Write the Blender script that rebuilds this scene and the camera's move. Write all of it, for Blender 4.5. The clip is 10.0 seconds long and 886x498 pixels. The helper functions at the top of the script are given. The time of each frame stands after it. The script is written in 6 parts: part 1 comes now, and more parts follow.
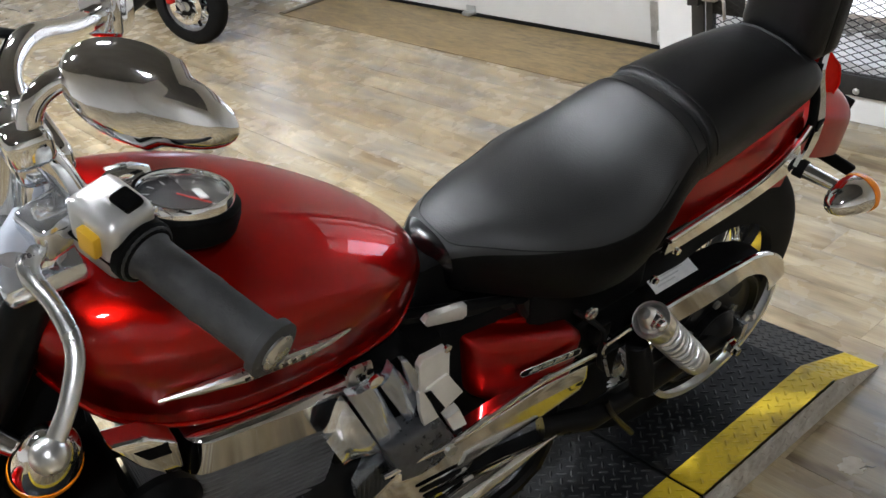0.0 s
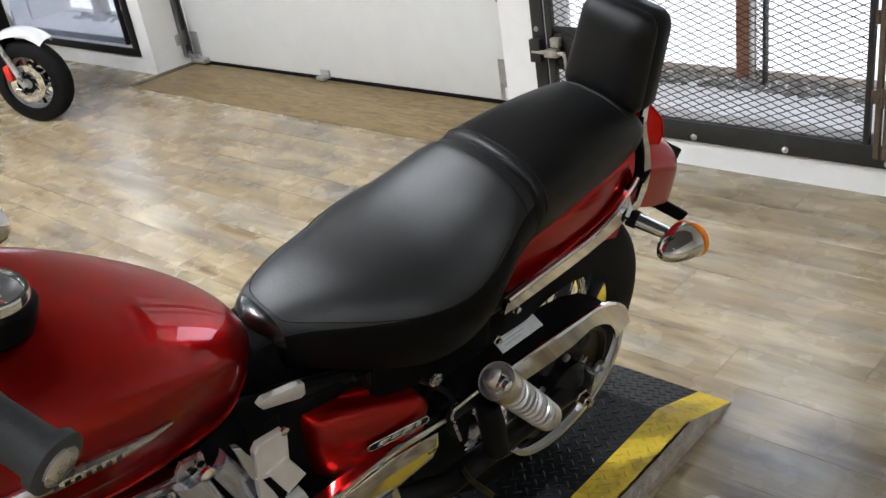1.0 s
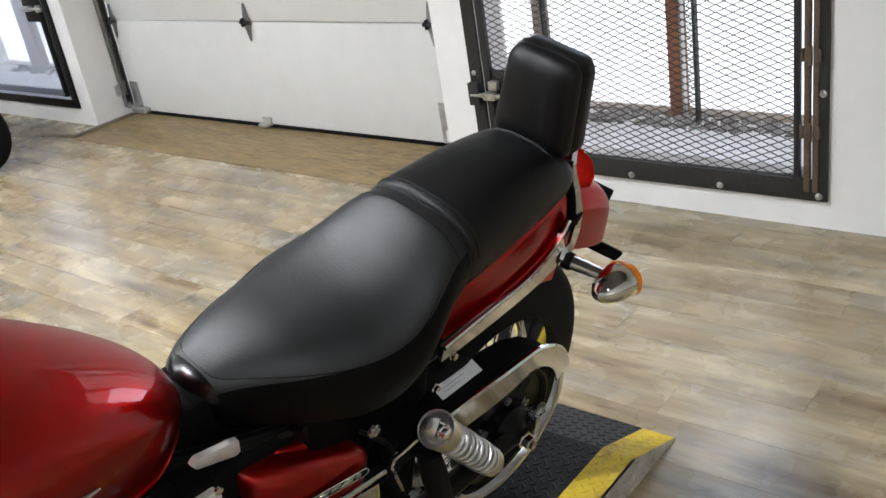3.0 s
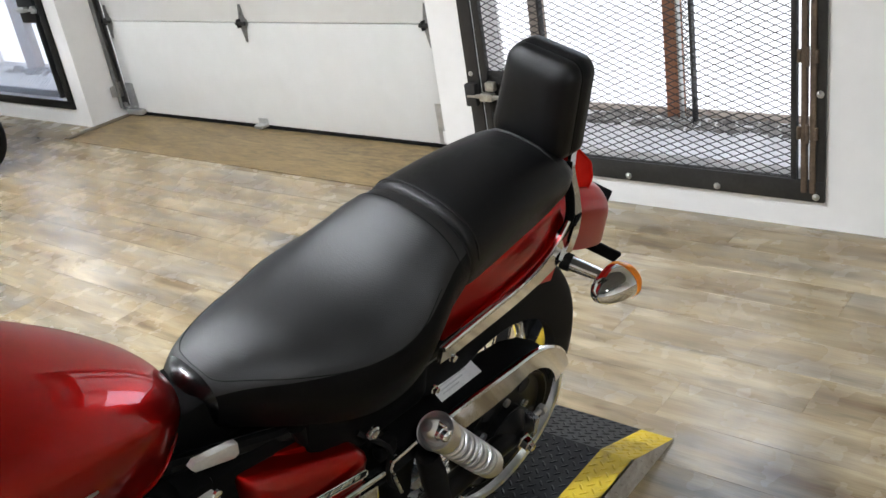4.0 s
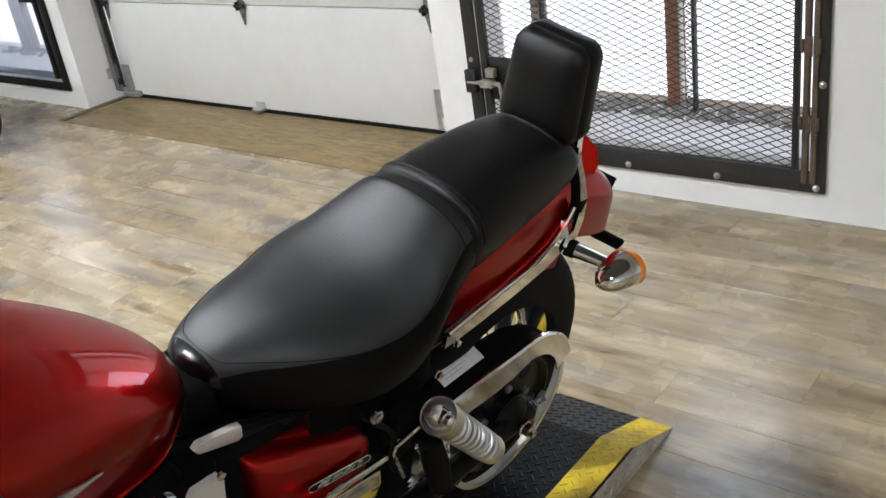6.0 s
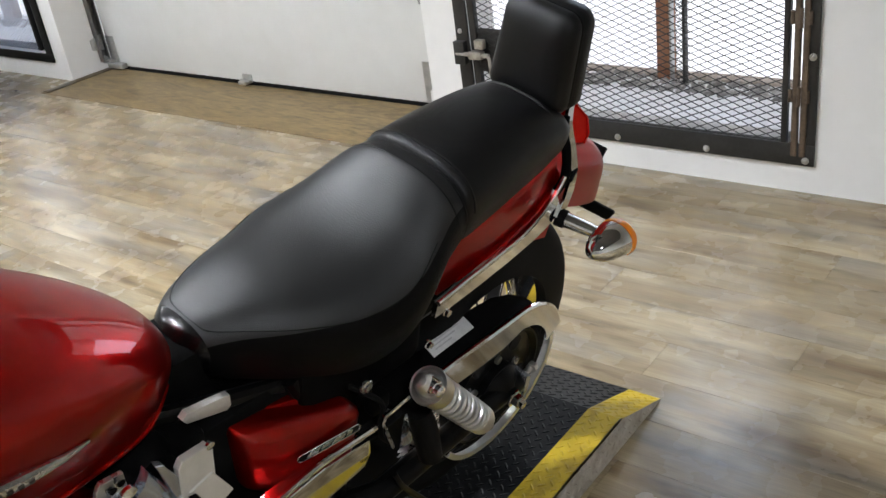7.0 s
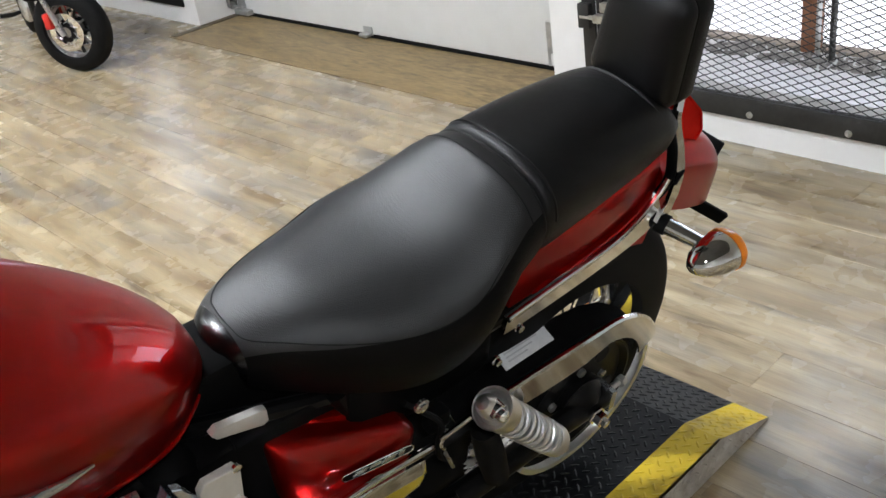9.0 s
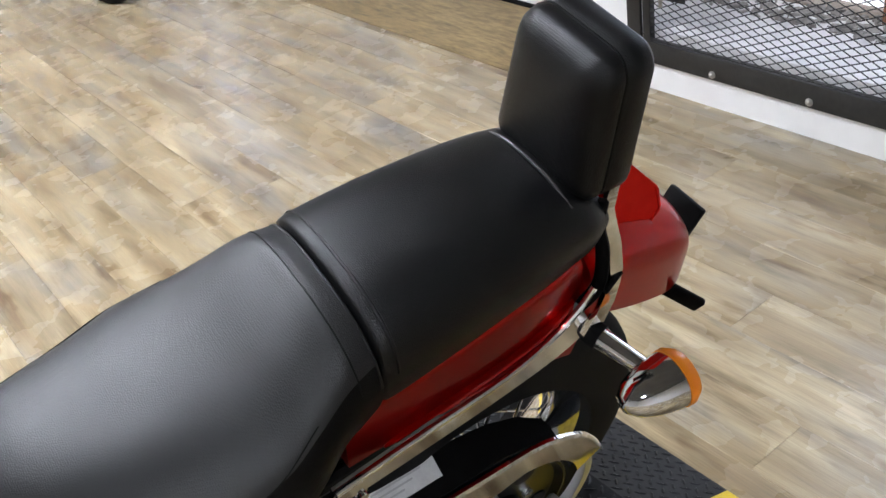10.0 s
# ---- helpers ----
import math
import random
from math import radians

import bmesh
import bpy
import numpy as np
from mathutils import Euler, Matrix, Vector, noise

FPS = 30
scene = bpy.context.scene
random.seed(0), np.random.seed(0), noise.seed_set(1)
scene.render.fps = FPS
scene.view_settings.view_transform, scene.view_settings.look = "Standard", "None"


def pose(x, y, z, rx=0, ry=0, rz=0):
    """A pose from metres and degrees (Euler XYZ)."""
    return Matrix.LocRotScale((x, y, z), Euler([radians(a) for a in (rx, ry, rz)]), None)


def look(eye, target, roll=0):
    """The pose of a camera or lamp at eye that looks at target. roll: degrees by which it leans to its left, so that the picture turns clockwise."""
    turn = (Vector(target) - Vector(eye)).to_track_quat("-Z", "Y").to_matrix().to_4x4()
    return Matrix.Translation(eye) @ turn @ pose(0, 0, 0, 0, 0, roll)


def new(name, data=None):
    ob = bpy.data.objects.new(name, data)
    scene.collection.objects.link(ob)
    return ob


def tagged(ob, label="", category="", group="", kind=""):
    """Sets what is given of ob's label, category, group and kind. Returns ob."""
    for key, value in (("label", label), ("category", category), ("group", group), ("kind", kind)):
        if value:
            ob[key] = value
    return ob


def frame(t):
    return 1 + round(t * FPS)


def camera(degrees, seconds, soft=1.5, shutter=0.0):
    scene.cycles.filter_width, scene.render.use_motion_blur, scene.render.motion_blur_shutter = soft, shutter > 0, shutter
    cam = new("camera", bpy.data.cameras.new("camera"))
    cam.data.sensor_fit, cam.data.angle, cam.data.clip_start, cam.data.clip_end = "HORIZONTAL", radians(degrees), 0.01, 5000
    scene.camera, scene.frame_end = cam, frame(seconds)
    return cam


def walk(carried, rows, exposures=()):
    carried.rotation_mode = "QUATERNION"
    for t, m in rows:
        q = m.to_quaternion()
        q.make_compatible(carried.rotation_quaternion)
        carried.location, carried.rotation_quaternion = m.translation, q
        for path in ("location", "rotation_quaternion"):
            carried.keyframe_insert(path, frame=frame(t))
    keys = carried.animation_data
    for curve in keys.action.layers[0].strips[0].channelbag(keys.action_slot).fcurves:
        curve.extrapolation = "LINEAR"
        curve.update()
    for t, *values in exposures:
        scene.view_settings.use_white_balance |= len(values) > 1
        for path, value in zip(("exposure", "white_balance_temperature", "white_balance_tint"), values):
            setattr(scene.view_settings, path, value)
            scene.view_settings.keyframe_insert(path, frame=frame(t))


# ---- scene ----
cam = camera(49.88, 10.0)
PATH = [
    (0, (-0.0953, 0.0455, 1.4125), (0.9229, 1.4702, 0.4463), -9.31),
    (0.5, (-0.0549, 0.0326, 1.4065), (1.0825, 1.3805, 0.4633), -8.82),
    (1, (-0.0268, 0.0224, 1.4071), (1.2187, 1.3049, 0.5104), -9.32),
    (1.5, (-0.0161, 0.0049, 1.4198), (1.2813, 1.2624, 0.5623), -10.09),
    (2, (-0.0098, -0.003, 1.4241), (1.3166, 1.2342, 0.5815), -10.15),
    (2.5, (-0.0062, -0.0025, 1.4197), (1.332, 1.2248, 0.5813), -9.85),
    (4, (-0.0059, 0.0078, 1.4148), (1.3445, 1.2231, 0.5786), -9.63),
    (4.5, (-0.0079, 0.0082, 1.4141), (1.3454, 1.2198, 0.5771), -9.54),
    (5, (-0.0117, 0.0114, 1.4109), (1.3359, 1.2225, 0.564), -9.21),
    (6.5, (-0.0129, 0.034, 1.4055), (1.3345, 1.2206, 0.5244), -8.45),
    (7, (-0.0107, 0.0371, 1.3942), (1.3324, 1.2069, 0.4844), -8.44),
    (7.5, (-0.0523, 0.0477, 1.4076), (1.2674, 1.2648, 0.5261), -8.98),
    (8, (-0.0944, 0.0595, 1.4079), (1.2476, 1.2569, 0.533), -7.53),
    (8.5, (-0.0662, 0.0729, 1.3894), (1.2621, 1.2274, 0.4393), -6.89),
    (9, (0.1631, 0.0898, 1.3842), (1.2888, 1.4317, 0.4188), -8.95),
    (9.5, (0.3813, 0.0976, 1.4062), (1.3784, 1.4918, 0.3757), -8.46),
    (10, (0.6544, 0.213, 1.3747), (1.5582, 1.6251, 0.2842), -10.03),
]
walk(cam, [(t, look(eye, target, roll)) for t, eye, target, roll in PATH], ((0.0, 0.08, 6500, 10), (2.5, 0.08, 6500, 10), (4.2, 0.22, 6500, 10), (5.0, 0.22, 6500, 10), (6.4, 0.08, 6500, 10), (8.4, 0.06, 6500, 10), (9.2, 0.20, 6430, 10), (10.0, 0.25, 6250, 13)))

# ---------------------------------------------------------------- world and light
EXPOSURE = 0.0
scene.view_settings.exposure = EXPOSURE
sky_world = bpy.data.worlds.new("overcast_sky")
scene.world = sky_world
sky_world.use_nodes = True
wn = sky_world.node_tree
wn.nodes.clear()
w_out = wn.nodes.new("ShaderNodeOutputWorld")
w_bg = wn.nodes.new("ShaderNodeBackground")
w_sky = wn.nodes.new("ShaderNodeTexSky")
w_sky.sky_type = "NISHITA"
w_sky.sun_disc = False
w_sky.sun_elevation = radians(40)
w_sky.sun_rotation = radians(60)
w_sky.air_density, w_sky.dust_density, w_sky.ozone_density = 1.0, 4.0, 0.6
w_bg.inputs["Strength"].default_value = 0.15
wn.links.new(w_sky.outputs[0], w_bg.inputs["Color"])
wn.links.new(w_bg.outputs[0], w_out.inputs["Surface"])

sun = new("sun", bpy.data.lights.new("sun", "SUN"))
sun.data.energy, sun.data.angle, sun.data.color = 1.5, radians(12), (1.0, 0.97, 0.93)
sun.matrix_world = look((8, -3, 9), (0, 0, 0))


# daylight that enters high in the two window openings
for nm, wy, wx2, width in (("daylight_near", 1.25, 3.05, 0.62), ("daylight_far", 6.18, 3.1, 1.2)):
    sky_lamp = new(nm, bpy.data.lights.new(nm, "AREA"))
    sky_lamp.data.shape = "RECTANGLE"
    sky_lamp.data.size, sky_lamp.data.size_y = width, 0.72
    sky_lamp.data.energy, sky_lamp.data.color = 8.0, (0.60, 0.76, 1.0)
    sky_lamp.matrix_world = look((wx2, wy, 1.32), (wx2 - 1.0, wy, 1.10))


# ---------------------------------------------------------------- small mesh tools


def finish(bm, sharp=35, smooth=True):
    me = bpy.data.meshes.new("m")
    bmesh.ops.recalc_face_normals(bm, faces=bm.faces)
    bm.to_mesh(me)
    bm.free()
    if smooth:
        me.polygons.foreach_set("use_smooth", [True] * len(me.polygons))
        me.set_sharp_from_angle(angle=radians(sharp))
    return me


def part(name, bm, material, parent, label="", sharp=35, smooth=True):
    """One mesh object under a thing or a part."""
    me = bm if isinstance(bm, bpy.types.Mesh) else finish(bm, sharp, smooth)
    me.name = name
    if material and not me.materials:
        me.materials.append(material)
    ob = new(name, me)
    ob.parent = parent
    if label:
        ob["label"] = label
    return ob


def thing(name, m, label, category, group="", kind=""):
    ob = new(name)
    ob.empty_display_size = 0.1
    ob.matrix_world = m
    return tagged(ob, label, category, group, kind)


def solid(name, bm, material, label, category, group="", kind="", m=None, sharp=35, smooth=True):
    ob = part(name, bm, material, None, "", sharp, smooth)
    if m is not None:
        ob.matrix_world = m
    return tagged(ob, label, category, group, kind)


def box(x0, x1, y0, y1, z0, z1, bevel=0.0, seg=2, bm=None, m=None):
    own = bmesh.new()
    bmesh.ops.create_cube(own, size=1.0)
    for v in own.verts:
        v.co = Vector((x0 + (v.co.x + 0.5) * (x1 - x0), y0 + (v.co.y + 0.5) * (y1 - y0), z0 + (v.co.z + 0.5) * (z1 - z0)))
    if bevel:
        bmesh.ops.bevel(own, geom=own.edges[:], offset=bevel, segments=seg, affect="EDGES", profile=0.5)
    return join(bm, own, m)


def join(bm, own, m=None):
    if m is not None:
        bmesh.ops.transform(own, matrix=m, verts=own.verts[:])
    if bm is None:
        return own
    me = bpy.data.meshes.new("tmp")
    own.to_mesh(me)
    own.free()
    bm.from_mesh(me)
    bpy.data.meshes.remove(me)
    return bm


def skin(rings, caps=True, closed=False, bm=None):
    """A skin over rings of equal length; closed joins last to first."""
    bm = bm or bmesh.new()
    rows = [[bm.verts.new(p) for p in ring] for ring in rings]
    n = len(rows[0])
    pairs = list(zip(rows, rows[1:])) + ([(rows[-1], rows[0])] if closed else [])
    for a, b in pairs:
        for i in range(n):
            j = (i + 1) % n
            bm.faces.new((a[i], a[j], b[j], b[i]))
    if caps and not closed:
        bm.faces.new(rows[0][::-1])
        bm.faces.new(rows[-1])
    return bm


def tube(points, radius, seg=10, closed=False, bm=None, flat=1.0, caps=True):
    """A round bar along points; radius may be a list; flat squeezes it along its second axis."""
    pts = [Vector(p) for p in points]
    n = len(pts)
    radii = radius if isinstance(radius, (list, tuple)) else [radius] * n
    ups, rings = None, []
    for i, p in enumerate(pts):
        if closed:
            d = pts[(i + 1) % n] - pts[i - 1]
        else:
            d = pts[min(i + 1, n - 1)] - pts[max(i - 1, 0)]
        d.normalize()
        if ups is None:
            ups = Vector((0, 0, 1)) if abs(d.z) < 0.9 else Vector((0, 1, 0))
        ups = (ups - d * ups.dot(d)).normalized()
        side = d.cross(ups)
        rings.append([p + radii[i] * (math.cos(a) * side + flat * math.sin(a) * ups) for a in [2 * math.pi * k / seg for k in range(seg)]])
    return skin(rings, caps, closed, bm)


def curve_pts(points, steps=6):
    """Catmull-Rom through the points."""
    p = [Vector(q) for q in points]
    p = [2 * p[0] - p[1]] + p + [2 * p[-1] - p[-2]]
    out = []
    for i in range(1, len(p) - 2):
        for k in range(steps):
            t = k / steps
            a, b, c, d = p[i - 1], p[i], p[i + 1], p[i + 2]
            out.append(0.5 * (2 * b + (c - a) * t + (2 * a - 5 * b + 4 * c - d) * t * t + (3 * b - a - 3 * c + d) * t**3))
    out.append(p[-2])
    return out


def lathe(profile, m, seg=32, bm=None, closed=False):
    """Profile of (radius, height) turned round z, then laid by m."""
    own = bmesh.new()
    rings = [[(max(r, 1e-4) * math.cos(2 * math.pi * k / seg), max(r, 1e-4) * math.sin(2 * math.pi * k / seg), h) for k in range(seg)] for r, h in profile]
    skin(rings, not closed, closed, own)
    return join(bm, own, m)


def plate(outline, depth, m, bevel=0.0, bm=None, seg=2):
    """A flat plate of that outline in its own x, y, as thick as depth along z."""
    own = bmesh.new()
    low = [own.verts.new((x, y, 0)) for x, y in outline]
    high = [own.verts.new((x, y, depth)) for x, y in outline]
    own.faces.new(low[::-1])
    top = own.faces.new(high)
    n = len(low)
    for i in range(n):
        own.faces.new((low[i], low[(i + 1) % n], high[(i + 1) % n], high[i]))
    if bevel:
        bmesh.ops.bevel(own, geom=list(top.edges), offset=bevel, segments=seg, affect="EDGES", profile=0.5)
    return join(bm, own, m)


def axes(origin, along, up=(0, 0, 1)):
    """A pose with z along the given way and y as near to up as can be."""
    z = Vector(along).normalized()
    y = Vector(up) - z * Vector(up).dot(z)
    if y.length < 1e-4:
        y = Vector((0, 1, 0)) - z * z.y
    y.normalize()
    x = y.cross(z)
    m = Matrix((x, y, z)).transposed().to_4x4()
    m.translation = origin
    return m


def ball(m, seg=20, rings=12, bm=None):
    own = bmesh.new()
    bmesh.ops.create_uvsphere(own, u_segments=seg, v_segments=rings, radius=1.0)
    return join(bm, own, m)


def scaled(x, y, z, sx, sy, sz):
    return Matrix.Translation((x, y, z)) @ Matrix.Diagonal((sx, sy, sz, 1))


# ---------------------------------------------------------------- materials


def surface(name, colour, second=None, rough=0.5, metal=0.0, scale=6.0, fine=60.0, bump=0.0, bump_scale=200.0, rough_var=0.1,
            coat=0.0, stretch=(1, 1, 1), by_object=0.0, blend=(0.35, 0.65), spec=0.5):
    """A node material: two colours mixed by noise at two scales, uneven gloss and a fine relief."""
    m = bpy.data.materials.new(name)
    m.use_nodes = True
    nt = m.node_tree
    b = nt.nodes["Principled BSDF"]
    n, l = nt.nodes, nt.links
    co = n.new("ShaderNodeTexCoord")
    mp = n.new("ShaderNodeMapping")
    mp.inputs["Scale"].default_value = stretch
    l.new(co.outputs["Object"], mp.inputs["Vector"])
    vec = mp.outputs["Vector"]
    rnd = None
    if by_object:
        info = n.new("ShaderNodeObjectInfo")
        rnd = info.outputs["Random"]
        mul = n.new("ShaderNodeMath")
        mul.operation = "MULTIPLY"
        mul.inputs[1].default_value = 37.0
        l.new(rnd, mul.inputs[0])
        add = n.new("ShaderNodeVectorMath")
        l.new(vec, add.inputs[0])
        l.new(mul.outputs[0], add.inputs[1])
        vec = add.outputs["Vector"]
    big = n.new("ShaderNodeTexNoise")
    big.inputs["Scale"].default_value, big.inputs["Detail"].default_value = scale, 4
    small = n.new("ShaderNodeTexNoise")
    small.inputs["Scale"].default_value, small.inputs["Detail"].default_value = fine, 3
    l.new(vec, big.inputs["Vector"])
    l.new(vec, small.inputs["Vector"])
    avg = n.new("ShaderNodeMix")
    avg.inputs["Factor"].default_value = 0.35
    l.new(big.outputs["Fac"], avg.inputs["A"])
    l.new(small.outputs["Fac"], avg.inputs["B"])
    ramp = n.new("ShaderNodeValToRGB")
    ramp.color_ramp.elements[0].position, ramp.color_ramp.elements[1].position = blend
    ramp.color_ramp.elements[0].color = (*colour, 1)
    ramp.color_ramp.elements[1].color = (*(second or colour), 1)
    l.new(avg.outputs["Result"], ramp.inputs["Fac"])
    out = ramp.outputs["Color"]
    if by_object:
        hsv = n.new("ShaderNodeHueSaturation")
        r2 = n.new("ShaderNodeMapRange")
        r2.inputs["To Min"].default_value, r2.inputs["To Max"].default_value = 1 - by_object, 1 + by_object
        l.new(rnd, r2.inputs["Value"])
        l.new(r2.outputs["Result"], hsv.inputs["Value"])
        l.new(out, hsv.inputs["Color"])
        out = hsv.outputs["Color"]
    l.new(out, b.inputs["Base Color"])
    rr = n.new("ShaderNodeMapRange")
    rr.inputs["To Min"].default_value, rr.inputs["To Max"].default_value = max(rough - rough_var, 0.02), min(rough + rough_var, 1)
    l.new(avg.outputs["Result"], rr.inputs["Value"])
    l.new(rr.outputs["Result"], b.inputs["Roughness"])
    b.inputs["Metallic"].default_value = metal
    b.inputs["Specular IOR Level"].default_value = spec
    if coat:
        b.inputs["Coat Weight"].default_value, b.inputs["Coat Roughness"].default_value = coat, 0.03
    if bump:
        bn = n.new("ShaderNodeTexNoise")
        bn.inputs["Scale"].default_value, bn.inputs["Detail"].default_value = bump_scale, 2
        l.new(vec, bn.inputs["Vector"])
        bp = n.new("ShaderNodeBump")
        bp.inputs["Strength"].default_value, bp.inputs["Distance"].default_value = bump, 0.002
        l.new(bn.outputs["Fac"], bp.inputs["Height"])
        l.new(bp.outputs["Normal"], b.inputs["Normal"])
    return m


WHITE_WALL = surface("white_wall_paint", (0.79, 0.785, 0.77), (0.84, 0.835, 0.82), 0.55, scale=1.5, fine=18, bump=0.15, bump_scale=90)
PALE_WALL = surface("pale_wall_paint", (0.76, 0.76, 0.75), (0.82, 0.82, 0.81), 0.7, scale=1.5, fine=18, bump=0.15, bump_scale=90)
DOOR_WHITE = surface("white_door_enamel", (0.67, 0.67, 0.645), (0.73, 0.73, 0.71), 0.42, scale=0.9, fine=9, bump=0.08, bump_scale=40)
CEILING = surface("dark_ceiling_paint", (0.11, 0.11, 0.11), (0.15, 0.15, 0.15), 0.8, scale=1.2)
FRAME_BLACK = surface("black_painted_steel", (0.008, 0.008, 0.008), (0.024, 0.023, 0.022), 0.5, scale=9, fine=70, bump=0.2, bump_scale=120)
FRAME_DARK = surface("dark_gloss_frame_paint", (0.003, 0.003, 0.003), (0.008, 0.008, 0.008), 0.5, scale=9, fine=70, spec=0.2)
# Wire tinted pale blue, for the daylight haze across the far mesh.
MESH_PALE = surface("haze_tinted_wire", (0.50, 0.56, 0.70), (0.60, 0.66, 0.80), 0.5, scale=20)
MESH_BLACK = surface("black_expanded_steel", (0.012, 0.012, 0.012), (0.03, 0.03, 0.03), 0.45, scale=20)
RUST = surface("rusty_brown_steel", (0.06, 0.042, 0.028), (0.15, 0.105, 0.07), 0.65, scale=14, fine=90, bump=0.3, bump_scale=150)
GALV = surface("galvanised_steel", (0.42, 0.43, 0.42), (0.58, 0.58, 0.57), 0.42, 0.85, scale=18, fine=120)
BOLT = surface("bright_bolt_steel", (0.45, 0.45, 0.44), (0.65, 0.65, 0.64), 0.3, 0.9, scale=40)
RUBBER = surface("black_rubber", (0.004, 0.004, 0.004), (0.009, 0.009, 0.009), 0.7, spec=0.1, scale=20, bump=0.15, bump_scale=250)
TIMBER = surface("brown_stained_timber", (0.20, 0.075, 0.035), (0.33, 0.15, 0.08), 0.6, scale=3, fine=24, stretch=(8, 8, 0.7), bump=0.3, bump_scale=60)
PALE_TIMBER = surface("weathered_pale_timber", (0.30, 0.24, 0.19), (0.48, 0.42, 0.36), 0.75, scale=4, fine=30, stretch=(8, 8, 0.8), bump=0.3, bump_scale=60)
SILL = surface("dusty_white_sill", (0.66, 0.65, 0.64), (0.80, 0.79, 0.78), 0.7, scale=5, fine=40)
DEBRIS = surface("grey_debris", (0.16, 0.15, 0.14), (0.45, 0.42, 0.39), 0.9, scale=14, fine=70, bump=0.6, bump_scale=60)
PLYWOOD = surface("worn_plywood", (0.085, 0.055, 0.022), (0.33, 0.235, 0.110), 0.5, scale=4.5, fine=34, stretch=(2.6, 0.6, 1), blend=(0.30, 0.66), bump=0.15, bump_scale=60)
PLATE_BLACK = surface("black_tread_plate", (0.003, 0.0033, 0.0036), (0.015, 0.016, 0.018), 0.42, scale=7, fine=45, bump=0.2, bump_scale=150, spec=0.25)
PLATE_YELLOW = surface("yellow_safety_paint", (0.33, 0.22, 0.02), (0.64, 0.45, 0.02), 0.42, scale=9, fine=50, blend=(0.30, 0.48), bump=0.15, bump_scale=140)
PLATE_BARE = surface("bare_tread_plate", (0.34, 0.30, 0.25), (0.70, 0.68, 0.64), 0.36, 0.4, scale=9, fine=60, bump=0.2, bump_scale=140)
CHROME = surface("chrome", (0.80, 0.80, 0.80), (0.88, 0.88, 0.88), 0.07, 1.0, scale=8, rough_var=0.03)
SATIN = surface("satin_aluminium", (0.55, 0.55, 0.54), (0.70, 0.70, 0.69), 0.28, 0.95, scale=14, fine=90)
# Both cast alloys carry the blue of reflected daylight in their base colour.
DULL_CAST = surface("sky_tinted_dull_alloy", (0.50, 0.56, 0.66), (0.70, 0.76, 0.86), 0.13, 0.88, scale=16, fine=90, bump=0.08, bump_scale=26)
CAST = surface("sky_tinted_polished_alloy", (0.74, 0.78, 0.84), (0.86, 0.90, 0.95), 0.13, 0.88, scale=10, fine=80, bump=0.06, bump_scale=22)
BIKE_BLACK = surface("black_frame_enamel", (0.0025, 0.0025, 0.0025), (0.005, 0.005, 0.005), 0.3, scale=14, spec=0.14)
PLASTIC = surface("black_plastic", (0.003, 0.003, 0.003), (0.005, 0.005, 0.005), 0.5, spec=0.03, scale=18, bump=0.1, bump_scale=300)
RED_PAINT = surface("metallic_red_paint", (0.35, 0.0028, 0.0013), (0.42, 0.0038, 0.0018), 0.30, 0.90, scale=3, fine=60, rough_var=0.02, coat=0.7)
RED_PAINT.node_tree.nodes["Principled BSDF"].inputs["Specular Tint"].default_value = (0.5, 0.01, 0.01, 1)
RED_LENS = surface("red_lens", (0.52, 0.010, 0.006), (0.62, 0.016, 0.009), 0.2, scale=6, spec=0.03)
AMBER = surface("amber_lens", (0.88, 0.22, 0.008), (0.95, 0.28, 0.012), 0.2, scale=6, spec=0.3)
GRIP = surface("dark_grip_rubber", (0.014, 0.014, 0.0145), (0.036, 0.036, 0.037), 0.6, scale=25, fine=120, bump=0.25, bump_scale=300)
SWITCH = surface("silver_switch_housing", (0.50, 0.50, 0.49), (0.62, 0.62, 0.61), 0.35, 0.7, scale=20)
YELLOW_KEY = surface("yellow_switch", (0.65, 0.36, 0.02), (0.75, 0.44, 0.03), 0.4, scale=20)
LABEL = surface("grey_sticker", (0.60, 0.60, 0.60), (0.75, 0.75, 0.74), 0.45, scale=30, fine=200)
LABEL_GREY = surface("faded_print", (0.42, 0.42, 0.42), (0.52, 0.52, 0.52), 0.5)
PIPING = surface("worn_piping", (0.012, 0.012, 0.012), (0.05, 0.05, 0.05), 0.35, scale=60, fine=300)
SPRING = surface("pale_spring_steel", (0.66, 0.66, 0.65), (0.78, 0.78, 0.77), 0.32, 0.8, scale=16, fine=90)
BRACKET = surface("pale_bracket_alloy", (0.66, 0.64, 0.59), (0.78, 0.76, 0.71), 0.36, 0.4, scale=14, fine=80)
# Fins coloured lighter than the cylinder core, for the light on their edges.
FIN = surface("lightened_fin_enamel", (0.06, 0.06, 0.06), (0.11, 0.11, 0.11), 0.35, scale=14, spec=0.5)
POLISHED = surface("softly_polished_steel", (0.74, 0.73, 0.71), (0.84, 0.83, 0.81), 0.30, 1.0, scale=12, fine=80, rough_var=0.05)
STITCH = surface("black_thread", (0.003, 0.003, 0.003), (0.006, 0.006, 0.006), 0.7, scale=200, spec=0.1)
WHITE_GLOSS = surface("white_body_plastic", (0.70, 0.70, 0.68), (0.78, 0.78, 0.77), 0.2, scale=5, coat=0.4)
CALIPER = surface("red_caliper", (0.55, 0.02, 0.015), (0.66, 0.03, 0.02), 0.35, scale=9)
ALLOY = surface("cast_wheel_alloy", (0.48, 0.48, 0.47), (0.62, 0.62, 0.61), 0.3, 0.9, scale=12)
